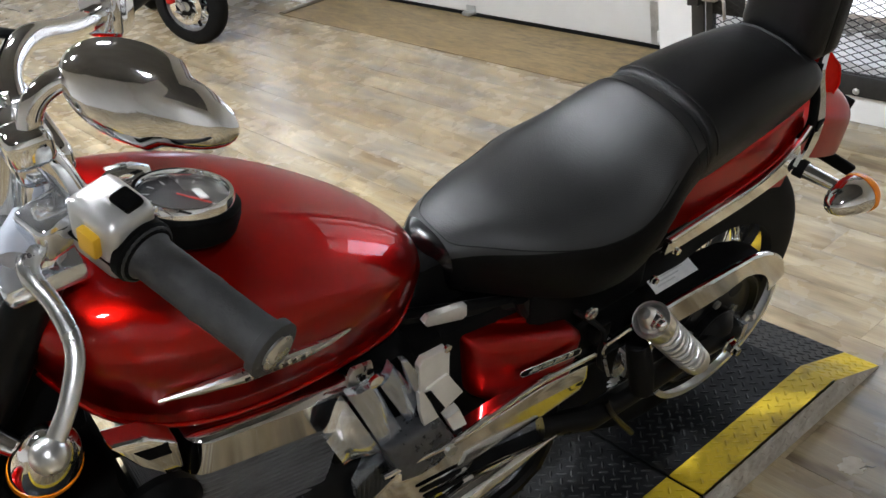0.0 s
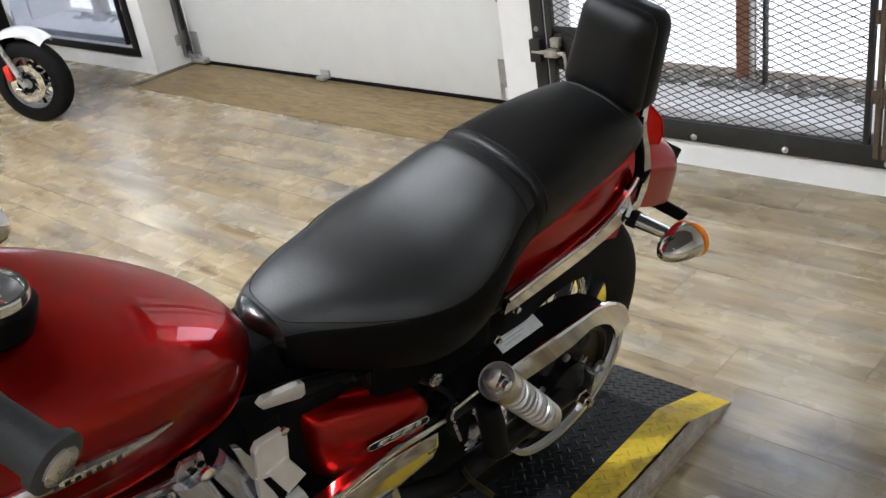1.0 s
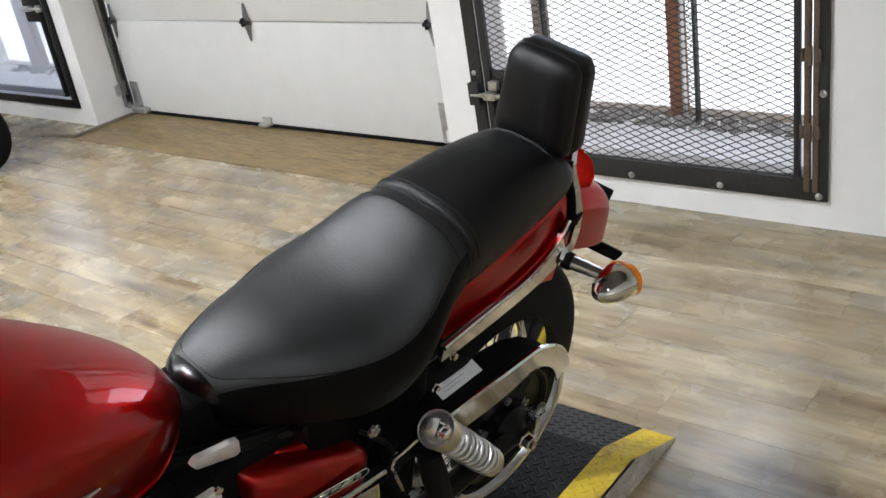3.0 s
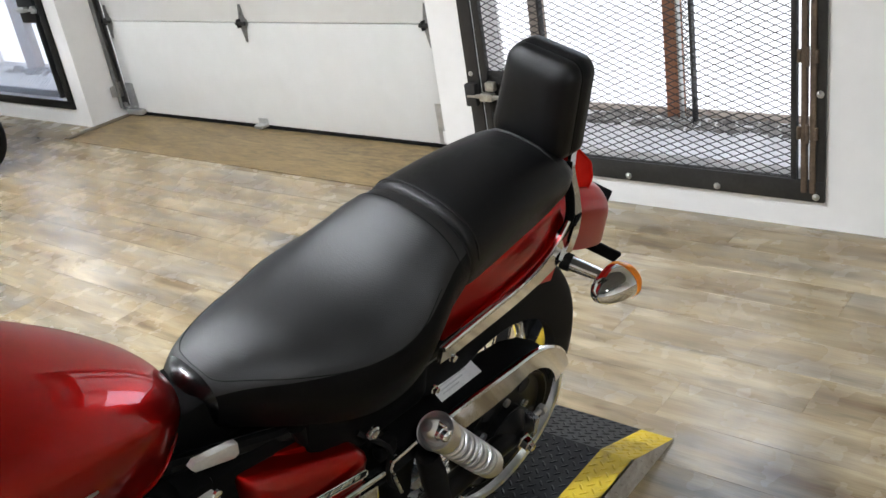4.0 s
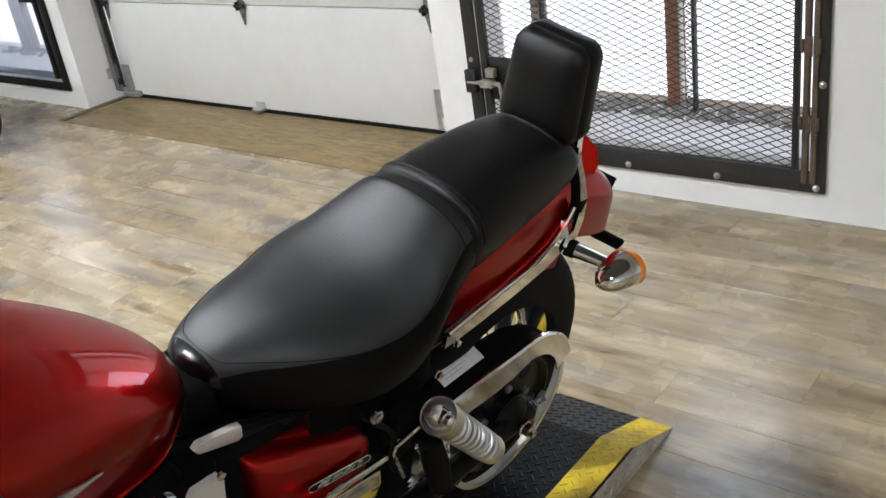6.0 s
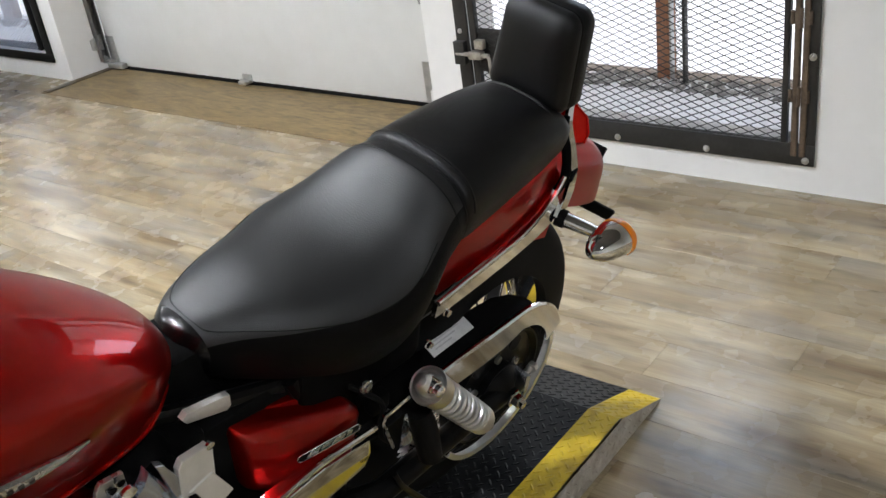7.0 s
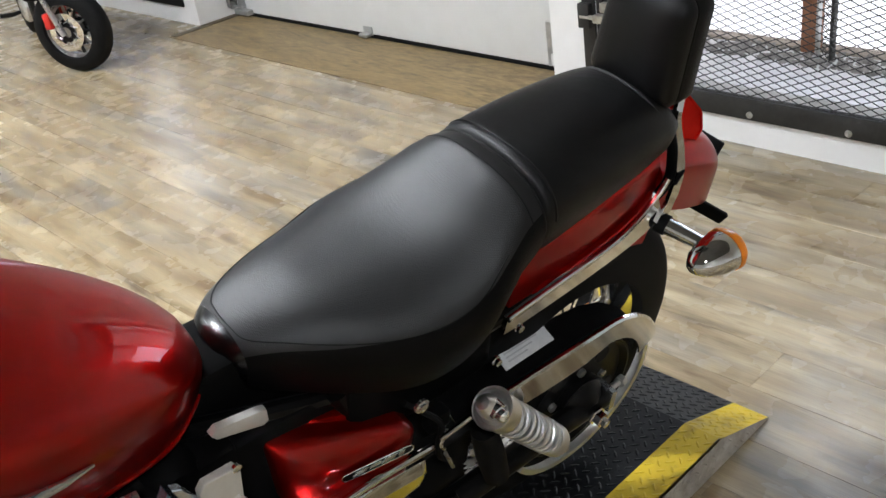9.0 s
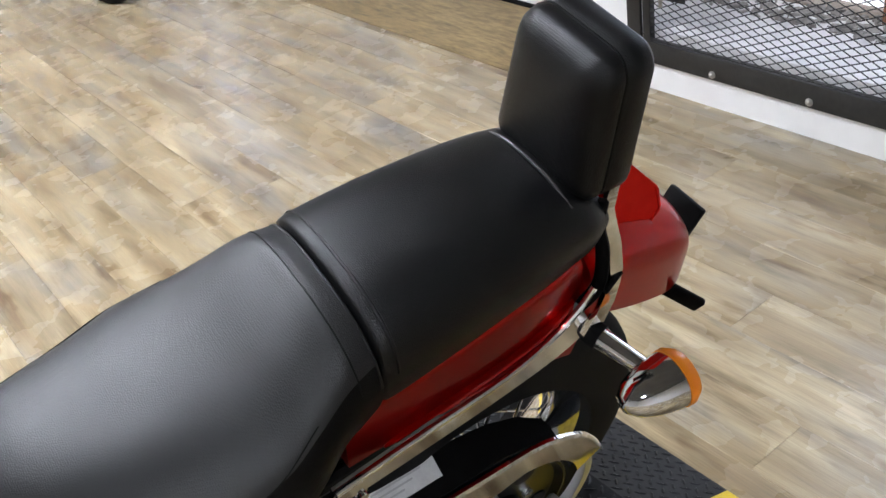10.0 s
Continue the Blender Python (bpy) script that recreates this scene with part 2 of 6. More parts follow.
GROUND = surface("pale_outdoor_concrete", (0.50, 0.50, 0.49), (0.62, 0.61, 0.60), 0.85, scale=0.8, fine=8, bump=0.2, bump_scale=30)
PALE_DIRT = surface("pale_plaster_smear", (0.50, 0.42, 0.32), (0.68, 0.62, 0.52), 0.8, scale=22)

# seat vinyl: fine pebbled grain; rider top lighter for sheen, flanks darker for shade
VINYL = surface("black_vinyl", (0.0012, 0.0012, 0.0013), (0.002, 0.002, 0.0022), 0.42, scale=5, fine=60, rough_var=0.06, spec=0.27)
SHEEN_VINYL = surface("sheen_black_vinyl", (0.0028, 0.0028, 0.0030), (0.0055, 0.0055, 0.0058), 0.45, scale=7, fine=60, rough_var=0.05, spec=0.45)
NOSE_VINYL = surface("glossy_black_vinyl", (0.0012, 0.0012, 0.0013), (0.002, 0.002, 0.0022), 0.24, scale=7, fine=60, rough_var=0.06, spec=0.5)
SHADED_VINYL = surface("shaded_flank_vinyl", (0.001, 0.001, 0.0011), (0.0018, 0.0018, 0.002), 0.46, scale=5, fine=60, spec=0.10)
for cloth in (VINYL, SHEEN_VINYL, SHADED_VINYL):
    nt = cloth.node_tree
    vor = nt.nodes.new("ShaderNodeTexVoronoi")
    vor.inputs["Scale"].default_value, vor.inputs["Randomness"].default_value = 560, 0.5
    tc = nt.nodes.new("ShaderNodeTexCoord")
    nt.links.new(tc.outputs["Object"], vor.inputs["Vector"])
    bp = nt.nodes.new("ShaderNodeBump")
    bp.inputs["Strength"].default_value, bp.inputs["Distance"].default_value = 0.45, 0.0007
    nt.links.new(vor.outputs["Distance"], bp.inputs["Height"])
    nt.links.new(bp.outputs["Normal"], nt.nodes["Principled BSDF"].inputs["Normal"])

# clear panes
GLASS = bpy.data.materials.new("clear_glass")
GLASS.use_nodes = True
g = GLASS.node_tree.nodes["Principled BSDF"]
g.inputs["Transmission Weight"].default_value, g.inputs["Roughness"].default_value, g.inputs["IOR"].default_value = 1.0, 0.02, 1.45
MIRROR = surface("mirror_glass", (0.86, 0.87, 0.87), (0.9, 0.9, 0.9), 0.03, 1.0, rough_var=0.01)
LIT = bpy.data.materials.new("lit_diffuser")
LIT.use_nodes = True
b = LIT.node_tree.nodes["Principled BSDF"]
b.inputs["Base Color"].default_value = (0.9, 0.9, 0.9, 1)
b.inputs["Emission Color"].default_value = (0.90, 0.94, 1.0, 1)
b.inputs["Emission Strength"].default_value = 255.0

# wood-look vinyl planks: streaks along y, per-plank tone
PLANK = bpy.data.materials.new("wood_look_vinyl")
PLANK.use_nodes = True
nt = PLANK.node_tree
b, n, l = nt.nodes["Principled BSDF"], nt.nodes, nt.links
co = n.new("ShaderNodeTexCoord")
info = n.new("ShaderNodeObjectInfo")
mul = n.new("ShaderNodeMath")
mul.operation, mul.inputs[1].default_value = "MULTIPLY", 53.0
l.new(info.outputs["Random"], mul.inputs[0])
add = n.new("ShaderNodeVectorMath")
l.new(co.outputs["Object"], add.inputs[0])
l.new(mul.outputs[0], add.inputs[1])


def streak(sx, sy, scale, detail, dist=0.0):
    mp = n.new("ShaderNodeMapping")
    mp.inputs["Scale"].default_value = (sx, sy, 1)
    l.new(add.outputs["Vector"], mp.inputs["Vector"])
    t = n.new("ShaderNodeTexNoise")
    t.inputs["Scale"].default_value, t.inputs["Detail"].default_value, t.inputs["Distortion"].default_value = scale, detail, dist
    l.new(mp.outputs["Vector"], t.inputs["Vector"])
    return t.outputs["Fac"]


def ramped(fac, stops):
    r = n.new("ShaderNodeValToRGB")
    while len(r.color_ramp.elements) < len(stops):
        r.color_ramp.elements.new(0.5)
    for e, (pos, c) in zip(r.color_ramp.elements, stops):
        e.position, e.color = pos, (*c, 1)
    l.new(fac, r.inputs["Fac"])
    return r.outputs["Color"]


def mixed(a, b2, fac, mode="MIX", amount=None):
    m = n.new("ShaderNodeMix")
    m.data_type, m.blend_type = "RGBA", mode
    if amount is not None:
        m.inputs["Factor"].default_value = amount
    else:
        l.new(fac, m.inputs["Factor"])
    l.new(a, m.inputs["A"])
    l.new(b2, m.inputs["B"])
    return m.outputs["Result"]


warm = ramped(streak(7, 0.95, 2.0, 6, 0.35), [(0.28, (0.215, 0.145, 0.077)), (0.48, (0.385, 0.297, 0.172)), (0.70, (0.54, 0.446, 0.288))])
grey = ramped(streak(7, 0.6, 2.2, 6, 0.25), [(0.30, (0.155, 0.143, 0.13)), (0.50, (0.27, 0.252, 0.225)), (0.72, (0.41, 0.385, 0.335))])
patch = ramped(streak(4.0, 1.1, 1.7, 5, 0.6), [(0.50, (0, 0, 0)), (0.78, (0.9, 0.9, 0.9))])
by_plank = n.new("ShaderNodeMath")
by_plank.operation, by_plank.use_clamp = "ADD", True
lean = n.new("ShaderNodeMapRange")
lean.inputs["From Min"].default_value, lean.inputs["From Max"].default_value = 0.0, 1.0
lean.inputs["To Min"].default_value, lean.inputs["To Max"].default_value = -0.16, 0.14
hop = n.new("ShaderNodeMath")
hop.operation = "FRACT"
l.new(mul.outputs[0], hop.inputs[0])
l.new(hop.outputs[0], lean.inputs["Value"])
l.new(patch, by_plank.inputs[0])
l.new(lean.outputs["Result"], by_plank.inputs[1])
tone = mixed(warm, grey, by_plank.outputs[0])
fibre = ramped(streak(60, 2.2, 6.0, 3), [(0.3, (0.74, 0.74, 0.74)), (0.65, (1.05, 1.05, 1.05))])
tone = mixed(tone, fibre, None, "MULTIPLY", 0.75)
knot = ramped(streak(9, 2.6, 2.0, 3), [(0.60, (1, 1, 1)), (0.74, (0.50, 0.41, 0.32))])
tone = mixed(tone, knot, None, "MULTIPLY", 0.8)
weather = ramped(streak(13, 1.7, 2.3, 6, 0.35), [(0.28, (0.54, 0.525, 0.51)), (0.46, (1.0, 1.0, 0.99)), (0.72, (1.28, 1.26, 1.2))])
tone = mixed(tone, weather, None, "MULTIPLY", 0.75)
hsv = n.new("ShaderNodeHueSaturation")
mr = n.new("ShaderNodeMapRange")
mr.inputs["To Min"].default_value, mr.inputs["To Max"].default_value = 0.77, 0.93
l.new(info.outputs["Random"], mr.inputs["Value"])
l.new(mr.outputs["Result"], hsv.inputs["Value"])
l.new(tone, hsv.inputs["Color"])
l.new(hsv.outputs["Color"], b.inputs["Base Color"])
rr = n.new("ShaderNodeMapRange")
rr.inputs["To Min"].default_value, rr.inputs["To Max"].default_value = 0.17, 0.36
l.new(streak(3, 3, 3.0, 3), rr.inputs["Value"])
l.new(rr.outputs["Result"], b.inputs["Roughness"])
bp = n.new("ShaderNodeBump")
bp.inputs["Strength"].default_value, bp.inputs["Distance"].default_value = 0.12, 0.001
l.new(streak(60, 2.5, 8.0, 2), bp.inputs["Height"])
l.new(bp.outputs["Normal"], b.inputs["Normal"])

# ---------------------------------------------------------------- the room
WX, DX, LX = 2.840, 3.141, 2.880  # faces of the wall, the door and the wall past the door
Y0, Y1, X0, TOP = -3.6, 9.0, -4.6, 3.3


def wall(name, *boxes, label="smooth white painted wall", paint=WHITE_WALL):
    bm = None
    for bx in boxes:
        bm = box(*bx, bm=bm)
    return solid(name, bm, paint, label, "wall", kind="structure", smooth=False)


wall("wall_east", (WX, WX + 0.16, Y0, 0.945, 0, TOP), (WX, WX + 0.16, 0.945, 2.265, 0, 0.155), (WX, WX + 0.16, 0.945, 2.265, 2.2, TOP),
     (WX, WX + 0.10, 2.265, 2.45, 0, TOP), (DX - 0.20, DX + 0.06, 2.45, 5.21, 2.2, TOP), label="white painted wall with a grilled window")
wall("wall_east_far", (LX, DX + 0.15, 5.21, 5.42, 0, TOP), (LX, LX + 0.16, 5.42, 7.04, 0, 0.155), (LX, LX + 0.16, 5.42, 7.04, 2.2, TOP),
     (LX, LX + 0.16, 7.04, Y1, 0, TOP), label="white painted wall beside the garage door")
wall("wall_west", (X0 - 0.15, X0, Y0, Y1, 0, TOP), label="plain pale painted wall", paint=PALE_WALL)
wall("wall_south", (X0, WX, Y0 - 0.15, Y0, 0, TOP), label="plain pale painted wall", paint=PALE_WALL)
wall("wall_north", (X0, LX, Y1, Y1 + 0.15, 0, TOP), label="plain pale painted wall", paint=PALE_WALL)
solid("ceiling", box(X0 - 0.15, 3.4, Y0 - 0.15, Y1 + 0.15, TOP, TOP + 0.12), CEILING, "plain dark grey painted ceiling", "ceiling", kind="structure", smooth=False)
floor = solid("floor", box(X0, DX + 0.1, Y0, Y1, -0.12, -0.004), PALE_TIMBER, "wood-look vinyl plank floor, tan and grey", "floor", kind="structure", smooth=False)
solid("ground", box(3.24, 60, -50, 60, -0.3, -0.06), GROUND, "pale concrete ground outdoors", "ground", kind="structure", smooth=False)

# glowing panel added close outside the windows, in for the bright overcast day
DAY = bpy.data.materials.new("backdrop_glow")
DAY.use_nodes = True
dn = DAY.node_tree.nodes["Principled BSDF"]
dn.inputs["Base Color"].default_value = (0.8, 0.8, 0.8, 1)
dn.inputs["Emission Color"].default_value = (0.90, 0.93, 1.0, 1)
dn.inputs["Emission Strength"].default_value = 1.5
solid("backdrop", box(3.54, 3.59, 0.2, 8.4, -0.06, 3.0), DAY, "glowing white panel in for the overcast distance", "backdrop", kind="structure", smooth=False)


def ceiling_light(x, y):
    t = thing("ceiling_light", pose(x, y, TOP), "round white ceiling light with a lit diffuser deep in its shade", "ceiling light", "ceiling lights")
    # Unseen fitting; its deep rim is added to keep the upper walls dim.
    part("housing", lathe([(0.06, -0.002), (0.10, -0.03), (0.212, -0.075), (0.218, -0.188), (0.212, -0.188), (0.207, -0.088)], Matrix.Identity(4), 32), WHITE_WALL, t)
    part("diffuser", lathe([(0.0002, -0.098), (0.12, -0.097), (0.205, -0.090), (0.205, -0.086), (0.0002, -0.086)], Matrix.Identity(4), 32), LIT, t, "glowing frosted diffuser")


for lx, ly in ((0.65, 2.25), (-1.3, 2.6), (0.4, 5.0), (-2.0, 4.8), (-0.2, 6.9), (-0.8, -1.7)):
    ceiling_light(lx, ly)

# worn plywood in front of the garage door
solid("threshold", box(2.662, DX + 0.05, 2.445, 5.205, -0.03, 0.003, 0.002), PLYWOOD, "worn brown plywood threshold at the garage door", "threshold", kind="structure")

for node in PLYWOOD.node_tree.nodes:
    if node.type == "TEX_NOISE" and node.inputs["Scale"].default_value < 10:
        node.inputs["Distortion"].default_value = 2.2
DAMP = surface("damp_brown_board", (0.045, 0.032, 0.016), (0.13, 0.095, 0.05), 0.45, scale=9, fine=50, stretch=(0.6, 3, 1))
solid("trim", box(2.675, DX + 0.02, 5.145, 5.203, -0.03, 0.0075, 0.002), DAMP, "dark damp board along the door reveal", "trim", kind="structure")

# ---------------------------------------------------------------- garage door
door = thing("door_1", pose(DX, 0, 0), "white sectional garage door, closed", "garage door", kind="structure")
for k in range(4):
    part("section", box(0.0, 0.045, 2.56, 5.175, 0.018 + 0.5545 * k + 0.0025, 0.018 + 0.5545 * (k + 1) - 0.0025, 0.004), DOOR_WHITE, door)
part("bottom_seal", box(-0.004, 0.04, 2.56, 5.175, 0.0, 0.0195, 0.003), RUBBER, door, "black rubber bottom seal")


def hinge(y, z, s=1.0):
    bm = plate([(-0.004, -0.100), (0.006, -0.100), (0.022, -0.03), (0.036, -0.008), (0.036, 0.012), (0.020, 0.03), (0.008, 0.095), (-0.008, 0.095), (-0.020, 0.03), (-0.026, 0.0), (-0.020, -0.03)],
               0.004, axes((-0.0045, y, z), (-1, 0, 0)), 0.001)
    for dz in (-0.07, -0.045, 0.045, 0.07):
        lathe([(0.0001, 0.006), (0.005, 0.005), (0.006, 0.0)], axes((-0.008, y, z + dz), (-1, 0, 0)), 8, bm)
    h = part("hinge", bm, surface("hinge_steel", (0.20, 0.20, 0.195), (0.36, 0.36, 0.35), 0.4, 0.8, scale=24), door, "grey steel door hinge")
    part("pin", tube([(-0.020, y - 0.030, z), (-0.020, y + 0.034, z)], 0.010, 10), FRAME_BLACK, h)
    part("ear", box(-0.034, -0.004, y + 0.012, y + 0.017, z - 0.022, z + 0.022, 0.002), FRAME_BLACK, h)


for hy in (2.704, 3.930, 5.140):
    hinge(hy, 0.572)
    hinge(hy, 1.127)
bm = box(-0.05, -0.001, 3.925, 3.985, 0.014, 0.032, 0.003)
box(-0.008, -0.001, 3.92, 3.99, 0.014, 0.06, 0.002, bm=bm)
tube([(-0.028, 3.918, 0.026), (-0.028, 3.992, 0.026)], 0.006, 8, bm=bm)
part("handle_bracket", bm, GALV, door, "galvanised lift bracket")
part("end_stile", box(-0.003, -0.001, 2.700, 2.742, 0.022, 0.215), GALV, door, "galvanised end plate")
bm = box(-0.006, -0.001, 5.09, 5.17, 0.022, 0.20, 0.002)
box(-0.045, -0.004, 5.02, 5.16, 0.015, 0.045, 0.003, bm=bm)
tube([(-0.03, 5.08, 0.06), (-0.03, 5.20, 0.06)], 0.007, 8, bm=bm)
lathe([(0.001, -0.01), (0.022, -0.01), (0.024, 0.0), (0.022, 0.01), (0.001, 0.01)], axes((-0.03, 5.195, 0.06), (0, 1, 0)), 14, bm)
part("bottom_roller", bm, GALV, door, "galvanised bottom bracket with roller")
track = thing("track", pose(DX, 0, 0), "galvanised steel door track on the wall", "door track", kind="structure")
bm = box(-0.055, -0.051, 5.168, 5.208, 0.05, 2.3, 0.001)
box(-0.055, 0.0, 5.204, 5.209, 0.05, 2.3, 0.001, bm=bm)
box(-0.012, -0.008, 5.168, 5.208, 0.05, 2.3, 0.001, bm=bm)
part("rail", bm, surface("dull_track_steel", (0.13, 0.13, 0.125), (0.24, 0.24, 0.23), 0.45, 0.7, scale=10), track)
for tz in (0.16, 0.75):
    part("bracket", plate([(-0.05, -0.03), (0.03, -0.045), (0.045, 0.0), (0.03, 0.05), (-0.05, 0.03)], 0.004, axes((-0.040, 5.2015, tz), (0, -1, 0)), 0.001), GALV, track)

# ---------------------------------------------------------------- grilled windows


def diamonds(y0, y1, z0, z1, lw, sw, x, r):
    """Expanded metal: zigzag strands that touch at their bends."""
    verts, faces = [], []
    cols, rows = int((y1 - y0) / (lw / 2)), int((z1 - z0) / (sw / 2))
    for j in range(0, rows):
        flip = j % 2
        for i in range(cols):
            a = (y0 + i * lw / 2, z0 + (j + (0.5 if (i + flip) % 2 else -0.5) + 0.5) * sw / 2)
            b2 = (y0 + (i + 1) * lw / 2, z0 + (j + (0.5 if (i + 1 + flip) % 2 else -0.5) + 0.5) * sw / 2)
            if max(a[1], b2[1]) > z1:
                continue
            k = len(verts)
            for (yy, zz), dx in ((a, -0.0012), (b2, 0.0012)):
                verts += [(x + dx - r * 0.5, yy, zz - r), (x + dx + r * 0.5, yy, zz - r), (x + dx + r * 0.5, yy, zz + r), (x + dx - r * 0.5, yy, zz + r)]
            faces += [(k + q, k + (q + 1) % 4, k + 4 + (q + 1) % 4, k + 4 + q) for q in range(4)]
    me = bpy.data.meshes.new("mesh_panel")
    me.from_pydata(verts, [], faces)
    return me


def bolt_head(parent, x, y, z, r=0.0095):
    part("bolt", lathe([(r * 1.25, 0.0), (r * 1.25, 0.002), (r, 0.0025), (r * 0.95, 0.006), (r * 0.6, 0.009), (0.0002, 0.010)], axes((x, y, z), (-1, 0, 0)), 14), BOLT, parent, "domed zinc bolt")


def grille(name, x, y0, y1, z0, z1, fine, label):
    """Steel window grille: outer frame with bolts, hinged gate with a mesh panel. y0 is its hinge side."""
    t = thing(name, Matrix(), label, "window grille", kind="structure")
    f = 0.048 if fine else 0.072
    paint = FRAME_DARK if fine else FRAME_BLACK
    left, right = (0.06, 0.045) if fine else (0.028, 0.056)
    for nm, bx in (("frame_bottom", (x - 0.012, x, y0, y1, z0, z0 + f)), ("frame_top", (x - 0.012, x, y0, y1, z1 - f, z1)),
                   ("frame_side", (x - 0.012, x, y0, y0 + left, z0 + f, z1 - f)), ("frame_side", (x - 0.012, x, y1 - right, y1, z0 + f, z1 - f))):
        part(nm, box(*bx, 0.002), paint, t, "black painted steel frame bar")
    if not fine:
        part("inner_angle", box(x - 0.002, x + 0.03, y0 + 0.03, y1 - 0.03, z0 + 0.02, z0 + 0.05, 0.002), paint, t)
    for k in range(0 if fine else 2):
        yy = y0 + 0.028 + k * 0.027
        part("hinge_bar", box(x - 0.018, x + 0.004, yy, yy + 0.019, z0 + 0.03, z1 - 0.05, 0.004), RUST, t, "rusty brown hinge bar")
    for hz in () if fine else (0.33, 0.575, 0.95, 1.4):
        bm = tube([(x - 0.022, y0 + 0.0515, hz - 0.03), (x - 0.022, y0 + 0.0515, hz + 0.03)], 0.006, 10)
        tube([(x - 0.016, y0 + 0.080, hz - 0.02), (x - 0.016, y0 + 0.080, hz + 0.02)], 0.007, 8, bm=bm)
        tube([(x - 0.016, y0 + 0.026, hz - 0.02), (x - 0.016, y0 + 0.026, hz + 0.02)], 0.006, 8, bm=bm)
        part("hinge_knuckle", bm, RUST, t)
    g0, g1 = y0 + (0.105 if fine else 0.09), y1 - 0.064
    part("gate_side", box(x - 0.01, x + 0.015, g0, g0 + (0.028 if fine else 0.018), z0 + (0.066 if fine else 0.046), z1 - 0.06, 0.003), paint, t)
    part("gate_side", box(x - 0.01, x + 0.015, g1 - 0.03, g1, z0 + 0.05, z1 - 0.06, 0.003), paint, t)
    part("gate_bottom", box(x - 0.002, x + 0.015, g0 + 0.02, g1 - 0.03, z0 + (0.066 if fine else 0.052), z0 + (0.105 if fine else 0.075), 0.003), paint, t)
    lw, sw, r = (0.0564, 0.0237, 0.00165) if not fine else (0.034, 0.019, 0.0019)
    part("mesh_panel", diamonds(g0 + 0.01, g1 - 0.012, z0 + 0.045, z1 - 0.08, lw, sw, x - 0.004, r), MESH_PALE if fine else MESH_BLACK, t, "fine wire mesh, tinted pale blue for daylight haze" if fine else "black expanded metal mesh", smooth=False)
    return t


gr = grille("window_grille_1", WX - 0.002, 0.922, 2.284, 0.098, 2.26, False, "black steel window grille with expanded metal mesh, bolted on the white wall")
for by in (0.948, 1.277, 1.610, 1.944):
    bolt_head(gr, WX - 0.014, by, 0.116)
for bz in (0.456, 0.826, 1.20):
    bolt_head(gr, WX - 0.014, 0.938, bz)
for bz in (0.467, 0.83, 1.20):
    bolt_head(gr, WX - 0.014, 2.262, bz, 0.008)
# latch: dark backing plate, body and bolt with a handle
part("latch_plate", box(WX + 0.0, WX + 0.004, 2.06, 2.215, 0.310, 0.478, 0.001), FRAME_BLACK, gr, "dark steel plate behind the latch")
bm = box(WX - 0.045, WX - 0.014, 2.155, 2.215, 0.367, 0.397, 0.004)
box(WX - 0.04, WX - 0.014, 2.145, 2.185, 0.407, 0.442, 0.004, bm=bm)
tube([(WX - 0.034, 2.275, 0.384), (WX - 0.034, 2.125, 0.384)], 0.008, 10, bm=bm)
tube(curve_pts([(WX - 0.034, 2.135, 0.384), (WX - 0.045, 2.118, 0.378), (WX - 0.05, 2.112, 0.352), (WX - 0.05, 2.11, 0.31)]), 0.0065, 8, bm=bm)
part("latch", bm, surface("dull_latch_steel", (0.30, 0.28, 0.24), (0.48, 0.46, 0.41), 0.4, 0.7, scale=30), gr, "worn steel slide latch with a bent handle")
part("latch_keep", box(WX - 0.04, WX - 0.012, 2.235, 2.285, 0.342, 0.432, 0.004), FRAME_BLACK, gr)

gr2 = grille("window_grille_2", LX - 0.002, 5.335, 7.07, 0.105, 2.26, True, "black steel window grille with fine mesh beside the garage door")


part("latch_plate", box(LX - 0.016, LX - 0.012, 5.43, 5.60, 0.630, 0.77, 0.002), FRAME_DARK, gr2, "black plate behind the latch")
bm = box(LX - 0.045, LX - 0.017, 5.49, 5.57, 0.695, 0.725, 0.004)
tube([(LX - 0.036, 5.37, 0.71), (LX - 0.036, 5.61, 0.71)], 0.008, 10, bm=bm)
box(LX - 0.04, LX - 0.017, 5.40, 5.43, 0.69, 0.73, 0.003, bm=bm)
part("latch", bm, GALV, gr2, "galvanised slide latch")


def window(name, x, y0, y1, posts, label, deep=True):
    t = thing(name, Matrix(), label, "window", kind="structure")
    zs = 0.195
    part("sill", box(x + 0.03, x + 0.42, y0 - 0.03, y1 + 0.03, zs - 0.048, zs, 0.004), SILL, t, "dusty white sill")
    part("bottom_rail", box(x + 0.42, x + 0.49, y0, y1, zs - 0.048, zs + 0.009, 0.004), PALE_TIMBER if deep else SILL, t, "weathered timber bottom rail" if deep else "")
    part("top_rail", box(x + 0.40, x + 0.49, y0, y1, 2.1, 2.2, 0.004), TIMBER, t)
    for py, w, wood in posts:
        part("post", box(x + 0.39, x + 0.45, py - w / 2, py + w / 2, zs + 0.001, 2.1, 0.004), wood, t, "timber window post")
    for a, b3 in ((y0 - 0.12, y0), (y1, y1 + 0.08)):
        part("jamb", box(x + 0.17, x + 0.49, a, b3, 0.0, 2.3, 0.004), WHITE_WALL, t)
    part("lintel", box(x + 0.17, x + 0.49, y0, y1, 2.2, 2.3), WHITE_WALL, t)
    pane = part("pane", box(x + 0.462, x + 0.466, y0, y1, zs + 0.009, 2.1), GLASS, t, "clear glass pane", smooth=False)
    pane.visible_shadow = False
    return t


